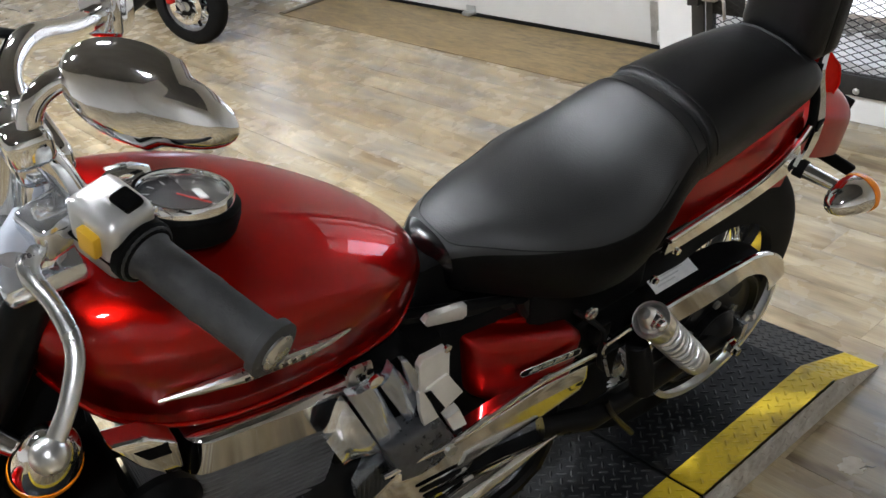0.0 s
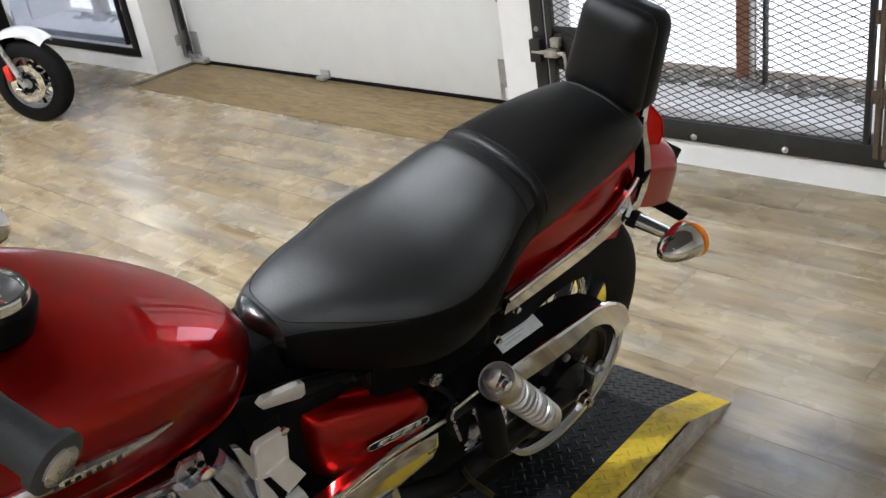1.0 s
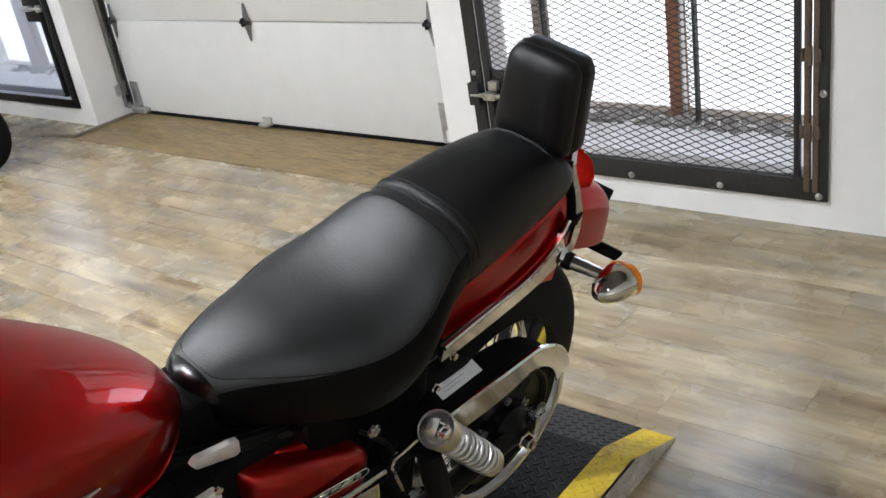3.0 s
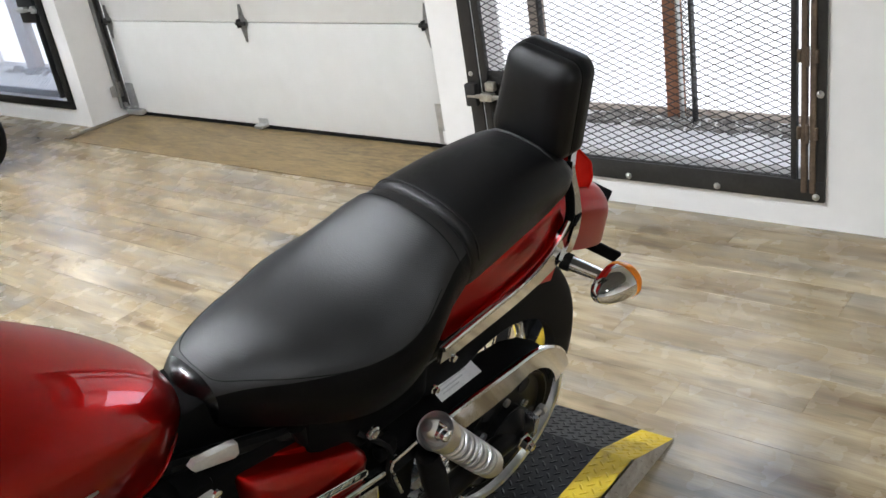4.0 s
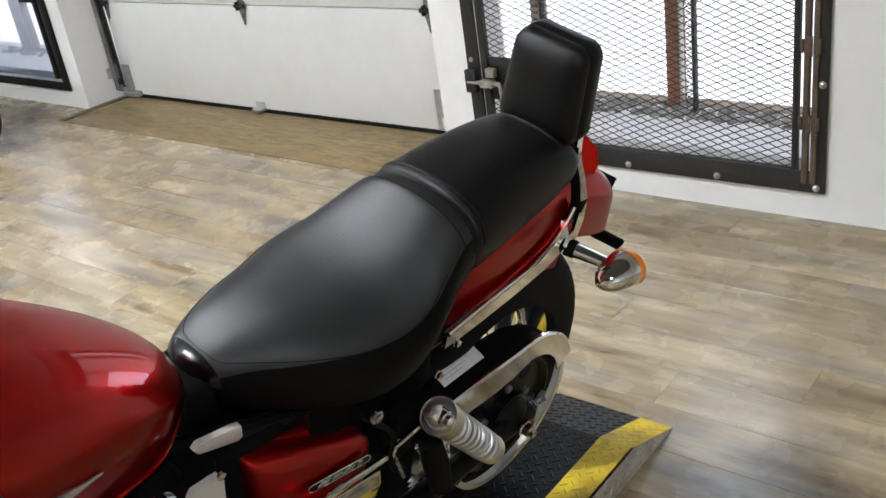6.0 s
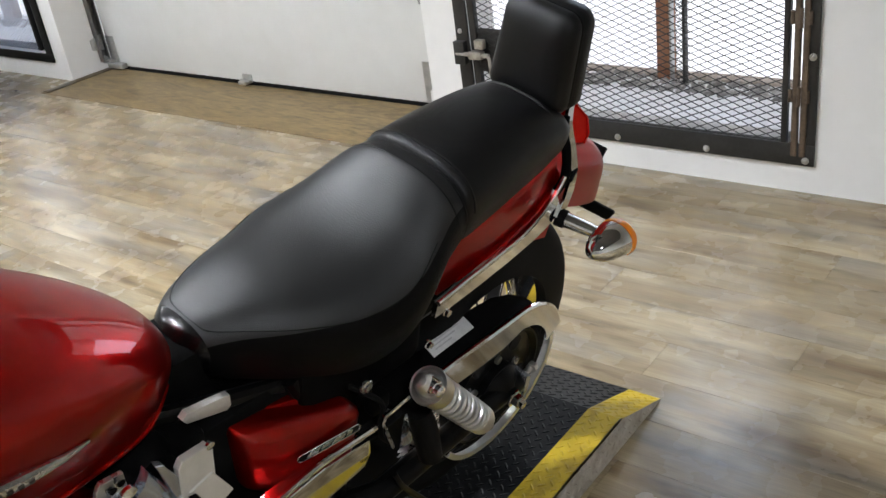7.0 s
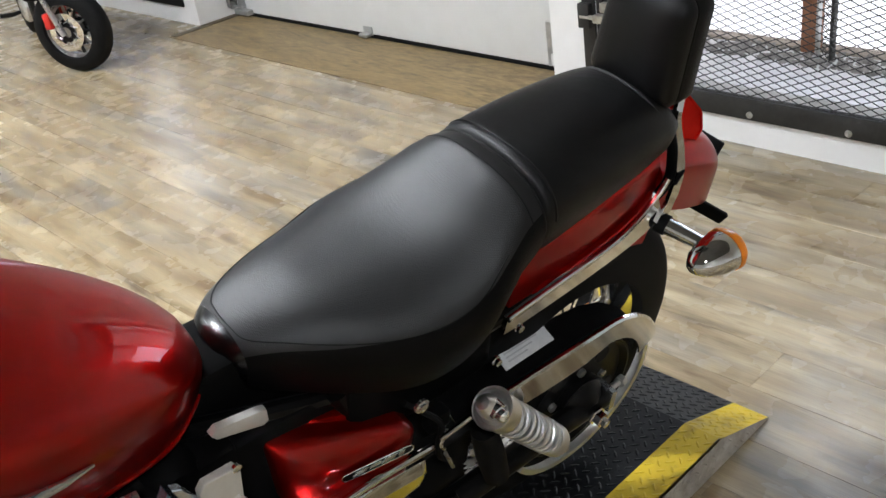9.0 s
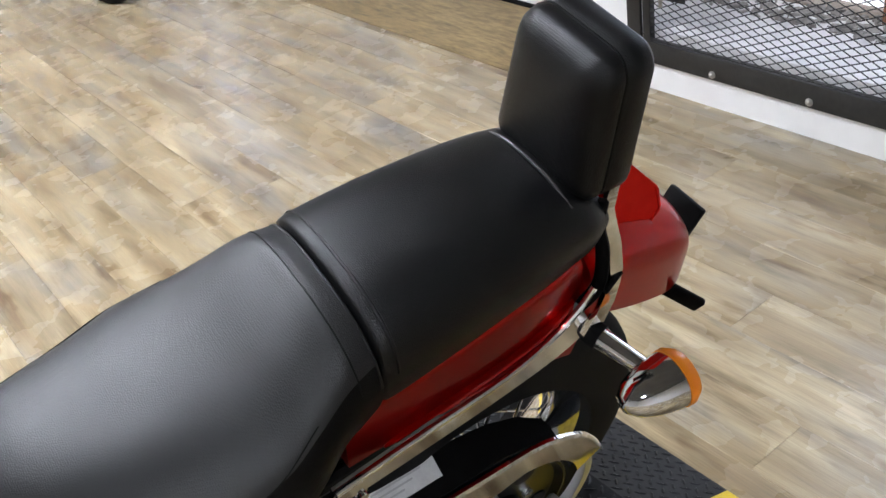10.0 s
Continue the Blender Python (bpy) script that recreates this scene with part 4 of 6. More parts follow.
part("side_cover", slab(rounded([(-0.50, 0.12, 0.668), (-0.345, 0.125, 0.622), (-0.332, 0.125, 0.598), (-0.35, 0.125, 0.56), (-0.485, 0.12, 0.535)], 0.12), -0.03, -0.008, -0.006), RED_PAINT, bike, sharp=50)
part("inner_cover", slab(rounded([(-0.492, -0.050, 0.664), (-0.458, -0.056, 0.674), (-0.410, -0.068, 0.664), (-0.400, -0.073, 0.640)], 0.12), 0.02, 0.004), RED_PAINT, bike, "red upper cover under the seat", sharp=50)
# Two black boxes added to keep the gaps under the seat dark.
part("under_seat_panel", box(-0.42, -0.17, -0.085, 0.09, 0.58, 0.73, 0.02), PLASTIC, bike, "black filler for the dark gap under the seat")
part("backbone_cover", box(-0.66, -0.44, -0.012, 0.082, 0.64, 0.785, 0.015), PLASTIC, bike, "black filler for the dark gap between tank and seat")
part("air_box", box(-0.52, -0.30, -0.05, 0.10, 0.46, 0.70, 0.02), PLASTIC, bike, "black air box")
# seat bolt and clamp details under the seat
part("seat_bolt", lathe([(0.011, 0), (0.011, 0.004), (0.007, 0.005), (0.007, 0.008), (0.0002, 0.010)], across(-0.335, -0.12, 0.665), 16), SATIN, bike, "round seat bolt")
for bx, bz in ((-0.170, 0.698), (-0.205, 0.655)):
    part("rail_bolt", lathe([(0.0075, 0), (0.0075, 0.003), (0.0055, 0.004), (0.0055, 0.009), (0.0002, 0.011)], across(bx, -0.118, bz), 14), CHROME, bike, "chrome dome nut")

# --- chrome fender rails that turn up into the backrest bars
def rail(s, keep=9):
    top = [(-0.20, 0.122, 0.738), (-0.165, 0.118, 0.735), (-0.08, 0.109, 0.728), (0.02, 0.100, 0.722), (0.085, 0.094, 0.735), (0.122, 0.092, 0.760), (0.142, 0.092, 0.79), (0.138, 0.091, 0.84), (0.132, 0.088, 0.90)]
    wid = [(-0.205, 0.122, 0.710), (-0.165, 0.118, 0.703), (-0.08, 0.109, 0.692), (0.02, 0.100, 0.685), (0.100, 0.094, 0.688), (0.148, 0.092, 0.706), (0.159, 0.092, 0.780), (0.153, 0.091, 0.84), (0.147, 0.088, 0.90)]
    a, b2 = curve_pts([(x, s * y, z) for x, y, z in top[:keep]], 4), curve_pts([(x, s * y, z) for x, y, z in wid[:keep]], 4)
    bm, rings = bmesh.new(), []
    for p, q in zip(a, b2):
        d = (q - p).normalized() * 0.003
        o = Vector((0, s * 0.005, 0))
        rings.append([p - o * 0.6, p + d * 0.6 + o, q - d * 0.6 + o, q - o * 0.6])
    return skin(rings, True, False, bm)


part("fender_rail", rail(-1, 6), CHROME, bike, "chrome fender rail", sharp=30)
part("fender_rail", rail(1, 5), CHROME, bike, "chrome fender rail", sharp=30)
part("rail_edge", tube(curve_pts([(-0.20, -0.127, 0.737), (-0.165, -0.123, 0.734), (-0.08, -0.114, 0.727), (0.02, -0.105, 0.721), (0.085, -0.099, 0.734), (0.122, -0.097, 0.759), (0.138, -0.097, 0.782)], 5), 0.0042, 10), CHROME, bike, "bright rolled rail edge")
# flat bar from the rail up to the backrest, bent in at its head
bar = [[Vector((x - hw, y - 0.003, z - 0.25 * hw)), Vector((x + hw, y - 0.003, z + 0.25 * hw)), Vector((x + hw, y + 0.003, z + 0.25 * hw)), Vector((x - hw, y + 0.003, z - 0.25 * hw))]
       for x, y, z, hw in ((0.146, -0.098, 0.706, 0.014), (0.158, -0.098, 0.738, 0.012), (0.168, -0.094, 0.762, 0.0095), (0.174, -0.089, 0.778, 0.0085), (0.176, -0.078, 0.808, 0.0080), (0.171, -0.069, 0.838, 0.0080), (0.168, -0.066, 0.854, 0.0080), (0.176, -0.060, 0.870, 0.0075), (0.186, -0.054, 0.884, 0.007))]
part("backrest_bar", skin(bar), CHROME, bike, "flat chrome backrest bar", sharp=40)
part("bar_gasket", tube([(0.150, -0.102, 0.770), (0.180, -0.092, 0.774)], 0.0032, 8), RUBBER, bike)
part("rail_liner", tube(curve_pts([(0.120, -0.088, 0.742), (0.150, -0.090, 0.768), (0.160, -0.079, 0.808), (0.155, -0.069, 0.845), (0.162, -0.062, 0.870)], 4), 0.0085, 10, flat=0.8), PLASTIC, bike, "black liner behind the rail")
part("crossbar", tube([(0.172, -0.074, 0.802), (0.186, -0.05, 0.81), (0.186, 0.05, 0.81), (0.172, 0.074, 0.802)], 0.006, 10), CHROME, bike)

# --- rear fender: arch of red sheet round the wheel, long tail
def fender_rings(r, w, a0, a1, crown, steps, cz=AZ, cx=AX, drop=0.055, thick=0.004):
    rings = []
    for k in range(steps + 1):
        a = radians(a0 + (a1 - a0) * k / steps)
        ring = []
        for side_r in (0.0, -thick):
            pts = []
            for j in range(13):
                t = -1 + 2 * j / 12
                y = w * math.sin(t * math.pi / 2)
                rr = r + crown * math.cos(t * math.pi / 2) - drop * (1 - math.cos(t * math.pi / 2)) ** 2 + side_r
                pts.append((cx + rr * math.cos(a), y * (1 + side_r), cz + rr * math.sin(a)))
            ring += pts if side_r == 0 else pts[::-1]
        rings.append(ring)
    return rings


fend = part("rear_fender", skin(fender_rings(0.378, 0.086, 67, 116, 0.052, 24, drop=0.085)), RED_PAINT, bike, "glossy red rear fender", sharp=60)
part("fender_flare", skin(shell(smooth_rows([(-0.17, 0.0, 0.100, 0.812, 0.79, 0.705, 0.10), (-0.05, 0.0, 0.097, 0.822, 0.79, 0.705, 0.097), (0.05, 0.0, 0.092, 0.826, 0.80, 0.71, 0.092), (0.13, 0.0, 0.083, 0.824, 0.80, 0.72, 0.085)]), 3.0)), RED_PAINT, fend, "red fender side under the seat", sharp=60)
# body line pressed into the side
for dz in (-0.022,):
    part("fender_crease", tube(curve_pts([(-0.13, -0.1015, 0.742 + dz), (-0.02, -0.098, 0.752 + dz), (0.07, -0.0925, 0.762 + dz), (0.12, -0.0865, 0.775 + 0.6 * dz)], 4), [0.0015] + [0.0065] * 11 + [0.0015], 8, flat=0.5), RED_PAINT, fend)
TAIL = smooth_rows([(0.15, 0.0, 0.080, 0.800, 0.76, 0.700, 0.080), (0.20, 0.0, 0.079, 0.795, 0.74, 0.668, 0.079), (0.26, 0.0, 0.076, 0.778, 0.712, 0.640, 0.076), (0.315, 0.0, 0.069, 0.750, 0.69, 0.618, 0.068), (0.345, 0.0, 0.054, 0.716, 0.675, 0.622, 0.052), (0.358, 0.0, 0.022, 0.682, 0.66, 0.628, 0.02)])
part("fender_tail", skin(shell(TAIL, 2.3)), RED_PAINT, fend, "rounded red fender tail", sharp=60)
part("tail_base", skin(shell(smooth_rows([(0.195, 0.0, 0.048, 0.768, 0.76, 0.735, 0.048), (0.25, 0.0, 0.046, 0.765, 0.75, 0.725, 0.046), (0.29, 0.0, 0.036, 0.752, 0.745, 0.72, 0.036)]), 3)), CHROME, bike, "chrome tail light base")
# faceted lens: a wedge that narrows to its top edge
tl = bmesh.new()
outline = [(0.196, 0.752), (0.201, 0.820), (0.214, 0.866), (0.229, 0.862), (0.271, 0.814), (0.280, 0.778), (0.262, 0.750)]
skin([[(x, side * w * (1.0 - 1.6 * max(z - 0.80, 0.0) / 0.12 * 0.5), z) for x, z in outline] for side, w in ((-1, 0.046), (-1, 0.051), (1, 0.051), (1, 0.046))], True, False, tl)
bmesh.ops.bevel(tl, geom=tl.edges[:], offset=0.0025, segments=2, affect="EDGES")
part("tail_light", tl, RED_LENS, bike, "faceted red tail light", sharp=25)
part("plate_bracket", box(-0.005, 0.005, -0.030, 0.030, -0.030, 0.030, 0.003, m=pose(0.384, 0.002, 0.660, 0, 30, 0)), PLASTIC, bike, "black licence plate bracket")
part("plate_bracket_arm", box(-0.045, 0.034, -0.005, 0.005, -0.012, 0.012, 0.003, m=axes((0.336, -0.058, 0.598), (0.30, -0.45, 1.0), (-0.6, 0.6, 0.5)) @ Matrix.Rotation(radians(90), 4, "Z")), PLASTIC, bike, "black lower bracket arm")

# --- rear turn signals
def signal(parent, base, centre, aim, label):
    base, centre, aim = Vector(base), Vector(centre), Vector(aim).normalized()
    stem_dir = (centre - base).normalized()
    t = part("turn_signal", lathe([(0.0002, -0.062), (0.012, -0.058), (0.023, -0.044), (0.031, -0.022), (0.0345, 0.0), (0.0345, 0.016), (0.0002, 0.016)], axes(centre, aim) @ Matrix.Diagonal((1.0, 0.88, 1, 1)), 32), CHROME, parent, label)
    part("lens", lathe([(0.0355, 0.008), (0.036, 0.016), (0.030, 0.026), (0.0002, 0.031)], axes(centre, aim) @ Matrix.Diagonal((1.0, 0.88, 1, 1)), 32), AMBER, t, "amber lens")
    near = centre - stem_dir * 0.022
    part("stem", tube([base, base + (near - base) * 0.35, near], [0.0140, 0.0125, 0.0105], 16), CHROME, t, "chrome stem")
    part("gaiter", tube([base - stem_dir * 0.008, base + stem_dir * 0.009], 0.0160, 16), RUBBER, t, "black rubber collar")
    return t


signal(bike, (0.152, -0.098, 0.690), (0.178, -0.188, 0.682), (1, -0.08, 0.0), "chrome bullet turn signal with amber lens")
signal(bike, (0.152, 0.098, 0.690), (0.178, 0.188, 0.682), (1, 0.08, 0.0), "chrome bullet turn signal with amber lens")

# --- rear wheel
hub = part("rear_wheel", lathe([(0.018, -0.085), (0.03, -0.085), (0.034, -0.06), (0.05, -0.058), (0.05, -0.05), (0.034, -0.045), (0.03, 0.0), (0.034, 0.045), (0.05, 0.05), (0.05, 0.058), (0.034, 0.06), (0.018, 0.085)], across(AX, 0, AZ), 28), SATIN, bike, "spoked rear wheel")


def tyre(r, w, h, seg=64, m=None):
    prof = []
    for k in range(25):
        a = radians(-28 + 236 * k / 24)
        prof.append((r - h + h * max(-0.03, math.copysign(abs(math.sin(a)) ** 0.8, math.sin(a))), w * math.copysign(abs(math.cos(a)) ** 0.75, math.cos(a))))
    return lathe(prof, m, seg, closed=True)


part("tyre", tyre(0.308, 0.070, 0.102, m=across(AX, 0, AZ)), RUBBER, hub, "black rear tyre")
part("rim", lathe([(0.206, -0.048), (0.208, -0.044), (0.200, -0.040), (0.190, -0.030), (0.182, -0.014), (0.180, 0.0), (0.182, 0.014), (0.190, 0.030), (0.200, 0.040), (0.208, 0.044), (0.206, 0.048), (0.199, 0.042), (0.186, 0.028), (0.176, 0.012), (0.174, 0.0), (0.176, -0.012), (0.186, -0.028), (0.199, -0.042)],
                  across(AX, 0, AZ), 64, closed=True), CHROME, hub, "chrome wheel rim")
for k in range(36):
    s = 1 if k % 2 else -1
    a = 2 * math.pi * k / 36
    skew = 0.55 * (1 if (k // 2) % 2 else -1)
    p0 = Vector((AX + 0.047 * math.cos(a + skew), s * 0.052, AZ + 0.047 * math.sin(a + skew)))
    p1 = Vector((AX + 0.178 * math.cos(a), s * 0.006, AZ + 0.178 * math.sin(a)))
    part("spoke", tube([p0, p1], 0.0022, 6), CHROME, hub)
# belt pulley with its guard
PY = -0.098
pul = lathe([(0.118, -0.014), (0.122, -0.014), (0.122, 0.014), (0.118, 0.014), (0.110, 0.004), (0.045, 0.006), (0.045, -0.006), (0.110, -0.004)], across(AX, PY, AZ), 56, closed=True)
pulley = part("pulley", pul, BIKE_BLACK, hub, "black belt pulley")
for k in range(5):
    a = 2 * math.pi * k / 5 + 0.3
    part("pulley_bolt", lathe([(0.008, 0), (0.008, 0.006), (0.0002, 0.008)], across(AX + 0.062 * math.cos(a), PY - 0.006, AZ + 0.062 * math.sin(a)), 8), SATIN, pulley)
    b3 = a + 0.63
    part("web_hole", lathe([(0.016, 0.0), (0.016, 0.0025), (0.0002, 0.0025)], across(AX + 0.086 * math.cos(b3), PY - 0.0045, AZ + 0.086 * math.sin(b3)), 16), surface("dark_recess", (0.004, 0.004, 0.004), (0.006, 0.006, 0.006), 0.9) if k == 0 else bpy.data.materials["dark_recess"], pulley)
part("hub_cover", lathe([(0.050, 0.0), (0.050, 0.012), (0.044, 0.020), (0.030, 0.034), (0.018, 0.040), (0.0002, 0.040)], across(AX, PY - 0.006, AZ), 32), BIKE_BLACK, hub, "black hub cover")
part("hub_ring", lathe([(0.046, 0.010), (0.052, 0.010), (0.052, 0.016), (0.046, 0.016)], across(AX, PY - 0.006, AZ), 32, closed=True), BIKE_BLACK, hub)
FX, FZ = -0.56, 0.47  # front pulley
bp0 = [(AX + 0.125 * math.cos(radians(a)), PY, AZ + 0.125 * math.sin(radians(a))) for a in range(-84, 99, 7)]
bp1 = [(FX + 0.05 * math.cos(radians(a)), PY, FZ + 0.05 * math.sin(radians(a))) for a in range(98, 277, 14)]
bm = bmesh.new()
skin([[Vector(p) + Vector((0, dy, 0)) + (Vector(p) - Vector((AX if p[0] > -0.3 else FX, PY, AZ if p[0] > -0.3 else FZ))).normalized() * dr for dy, dr in ((-0.014, -0.002), (0.014, -0.002), (0.014, 0.003), (-0.014, 0.003))] for p in bp0 + bp1], False, True, bm)
part("drive_belt", bm, RUBBER, bike, "black toothed drive belt")


def guard(outer, inner, y0, y1):
    """A bent strip between two side outlines, with its edge turned to the wheel."""
    bm, rings = bmesh.new(), []
    for (x, z), (xi, zi) in zip(outer, inner):
        rings.append([(x, y1, z), (x, y0, z), (x + (xi - x) * 0.08, y0 - 0.003, z + (zi - z) * 0.08), (xi, y0 - 0.003, zi), (xi, y0, zi), (x + (xi - x) * 0.1, y0 + 0.001, z + (zi - z) * 0.1), (x + (xi - x) * 0.06, y1, z + (zi - z) * 0.06)])
    return skin(rings, True, False, bm)


def arc(cx, cz, r, a0, a1, k):
    return [(cx + r * math.cos(radians(a0 + (a1 - a0) * i / k)), cz + r * math.sin(radians(a0 + (a1 - a0) * i / k))) for i in range(k + 1)]


go = [(-0.235, 0.568), (-0.18, 0.567), (-0.12, 0.566), (-0.06, 0.562), (0.0, 0.559)] + arc(AX + 0.012, AZ + 0.012, 0.162, 80, 18, 8)
gi = [(-0.235, 0.522), (-0.18, 0.515), (-0.12, 0.508), (-0.06, 0.503), (0.0, 0.503)] + arc(AX + 0.012, AZ + 0.012, 0.118, 80, 12, 8)
part("belt_guard", guard(go, gi, -0.122, -0.1175), CHROME, bike, "chrome belt guard", sharp=25)
ro = arc(AX + 0.005, AZ, 0.158, 22, -148, 30)
ri = arc(AX + 0.005, AZ, 0.146, 22, -148, 30)
part("guard_ring", guard(ro, ri, -0.116, -0.100), SPRING, bike, "chrome lower guard ring", sharp=25)
# black top of the belt guard, which carries a sticker
def top_strip(rows):
    """A sheet across: rows of (x, outer y, outer z, inner y, inner z)."""
    bm, rings = bmesh.new(), []
    for x, ya, za, yb, zb in rows:
        rings.append([(x, ya, za - 0.004), (x, ya, za), (x, (ya + yb) / 2, (za + zb) / 2 + 0.002), (x, yb, zb), (x, yb + 0.002, zb - 0.02), (x, yb - 0.002, zb - 0.02), (x, (ya + yb) / 2, (za + zb) / 2 - 0.003)])
    return skin(rings, True, False, bm)


part("upper_guard", top_strip([(-0.26, -0.110, 0.556, -0.058, 0.564), (-0.20, -0.110, 0.557, -0.056, 0.566), (-0.12, -0.110, 0.558, -0.055, 0.567), (-0.04, -0.110, 0.556, -0.058, 0.565), (0.03, -0.110, 0.552, -0.063, 0.559), (0.075, -0.110, 0.540, -0.070, 0.545), (0.11, -0.110, 0.520, -0.080, 0.523)]), PLASTIC, bike, "black upper belt guard", sharp=40)
sm = Matrix(((0.999, 0.08, -0.02, -0.143), (0.0, 0.976, -0.2, -0.090), (0.0, 0.2, 0.976, 0.5655), (0, 0, 0, 1)))
stk = part("sticker", plate([(-0.006, -0.003), (0.092, -0.003), (0.092, 0.034), (-0.004, 0.034)], 0.0012, sm), LABEL, bike, "grey notice sticker with unreadable lines", smooth=False)
for r in range(4):
    part("text_bar", plate([(0.006, 0.005 + 0.0065 * r), (0.045 + 0.028 * ((r * 7) % 3) / 2, 0.005 + 0.0065 * r), (0.045 + 0.028 * ((r * 7) % 3) / 2, 0.0072 + 0.0065 * r), (0.006, 0.0072 + 0.0065 * r)], 0.0004, sm @ Matrix.Translation((0, 0, 0.0013))), LABEL_GREY, stk, smooth=False)
# swingarm, axle nut and adjuster
for s in (-1, 1):
    yy = -0.130 if s < 0 else 0.13
    sw = part("swingarm", tube([(-0.38, s * 0.10, 0.40), (-0.30, yy, 0.395), (-0.05, yy, 0.388), (0.062, yy, 0.382)], [0.02, 0.02, 0.019, 0.02], 12, flat=1.2), BIKE_BLACK, bike, "black swingarm")
    part("axle_nut", lathe([(0.018, 0.0), (0.018, 0.003), (0.0135, 0.004), (0.0135, 0.016), (0.009, 0.017), (0.0085, 0.024), (0.0002, 0.025)], across(AX, yy - 0.022, AZ) if s < 0 else Matrix.Translation((AX, yy + 0.022, AZ)) @ Matrix.Rotation(radians(-90), 4, "X"), 6), CHROME, sw, "bright axle nut")
    part("end_cap", plate([(0.055, -0.026), (0.068, -0.02), (0.068, 0.02), (0.055, 0.026)], 0.04, across(0, yy + 0.02, AZ)), CAST, sw)
    part("adjuster", tube([(0.068, yy + 0.0, AZ), (0.112, yy + 0.003, AZ - 0.004)], [0.006, 0.0055], 10), BOLT, sw, "belt adjuster bolt")
    part("adjuster_nut", tube([(0.100, yy + 0.0, AZ - 0.003), (0.112, yy + 0.003, AZ - 0.004)], 0.010, 6), BOLT, sw)

# --- rear shocks
def shock(s):
    top, low = Vector((-0.248, s * 0.164, 0.632)), Vector((-0.101, s * 0.176, 0.439))
    d = (low - top).normalized()
    ln = (low - top).length
    m = axes(top, d)
    t = part("shock", lathe([(0.0002, -0.034), (0.009, -0.032), (0.0140, -0.025), (0.0168, -0.014), (0.0168, 0.0), (0.0215, 0.004), (0.0255, 0.002), (0.0275, -0.003), (0.0292, -0.0035), (0.0300, 0.0), (0.0292, 0.004), (0.0275, 0.006), (0.0272, 0.032), (0.0255, 0.036), (0.010, 0.037), (0.010, ln - 0.048), (0.0235, ln - 0.046), (0.0255, ln - 0.042), (0.0250, ln - 0.022), (0.016, ln - 0.010), (0.0002, ln - 0.008)], m, 36), POLISHED, bike, "chrome rear shock with coil spring")
    pts, turns = [], 8.0
    for k in range(int(turns * 18) + 1):
        a = 2 * math.pi * k / 18
        pts.append(m @ Vector((0.0225 * math.cos(a), 0.0225 * math.sin(a), 0.038 + (ln - 0.088) * k / (turns * 18))))
    part("spring", tube(pts, 0.0043, 8), SPRING, t, "bright coil spring")
    part("damper", lathe([(0.0165, 0.034), (0.0165, ln - 0.045), (0.0002, ln - 0.045), (0.0002, 0.034)], m, 20), PLASTIC, t)
    side = Matrix.Rotation(radians(90 if s < 0 else -90), 4, "X")
    part("mount_cap", lathe([(0.0130, -0.02), (0.0130, 0.001), (0.0095, 0.002), (0.0095, 0.009), (0.006, 0.013), (0.0002, 0.0145)], Matrix.Translation(top - d * 0.016 + Vector((0.004, s * 0.017, 0.0))) @ side, 20), CHROME, t, "chrome acorn nut")
    part("mount_nut", lathe([(0.0075, -0.02), (0.0075, 0.008), (0.005, 0.012), (0.0002, 0.013)], Matrix.Translation(low + Vector((0.0, s * 0.004, 0.0))) @ side, 12), BOLT, t, "bright lower nut")


shock(-1)
shock(1)

# --- engine: cylinder with fins, rocker cover, cases
EYC = 0.045
part("crankcase", skin(shell(smooth_rows([(-0.99, EYC, 0.10, 0.50, 0.42, 0.26, 0.08), (-0.92, EYC, 0.13, 0.56, 0.45, 0.22, 0.11), (-0.75, EYC, 0.14, 0.58, 0.46, 0.20, 0.12), (-0.55, EYC, 0.13, 0.55, 0.45, 0.22, 0.11), (-0.47, EYC, 0.10, 0.50, 0.42, 0.26, 0.09)]), 3.0)), BIKE_BLACK, bike, "black crankcase", sharp=50)
part("cylinder", box(-0.90, -0.745, EYC - 0.09, EYC + 0.09, 0.50, 0.70, 0.01), BIKE_BLACK, bike, "black finned cylinder")
ETILT = pose(-0.83, EYC, 0.642, 0, 14, 0)


def rounded_ring(grow, z):
    """Outline of the cylinder at height z: a box with round corners."""
    return [ETILT @ Vector((cx + (0.026 + grow) * math.cos(radians(a0 + 22.5 * k)), cy + (0.026 + grow) * math.sin(radians(a0 + 22.5 * k)), z))
            for cx, cy, a0 in ((0.085, 0.097, 0), (-0.09, 0.097, 90), (-0.09, -0.097, 180), (0.085, -0.097, 270)) for k in range(5)]


part("cylinder_core", skin([rounded_ring(-0.010, 0.052), rounded_ring(-0.010, -0.13)]), BIKE_BLACK, bike, "black cylinder between its fins", sharp=40)
for k in range(18):
    zf = 0.0465 - 0.0094 * k
    g2 = 0.001 - 0.0006 * k
    part("fin", skin([rounded_ring(g2 - 0.0015, zf), rounded_ring(g2, zf - 0.001), rounded_ring(g2, zf - 0.0030), rounded_ring(g2 - 0.0015, zf - 0.0040)]), FIN, bike, sharp=40)
rings = [rounded_ring(g2, z) for z, g2 in ((0.052, 0.0), (0.054, 0.003), (0.107, 0.003), (0.112, -0.002), (0.116, -0.02))]
part("rocker_cover", skin(rings), CHROME, bike, "polished rocker cover", sharp=40)
# casting behind the cylinder, intake and bright side plates


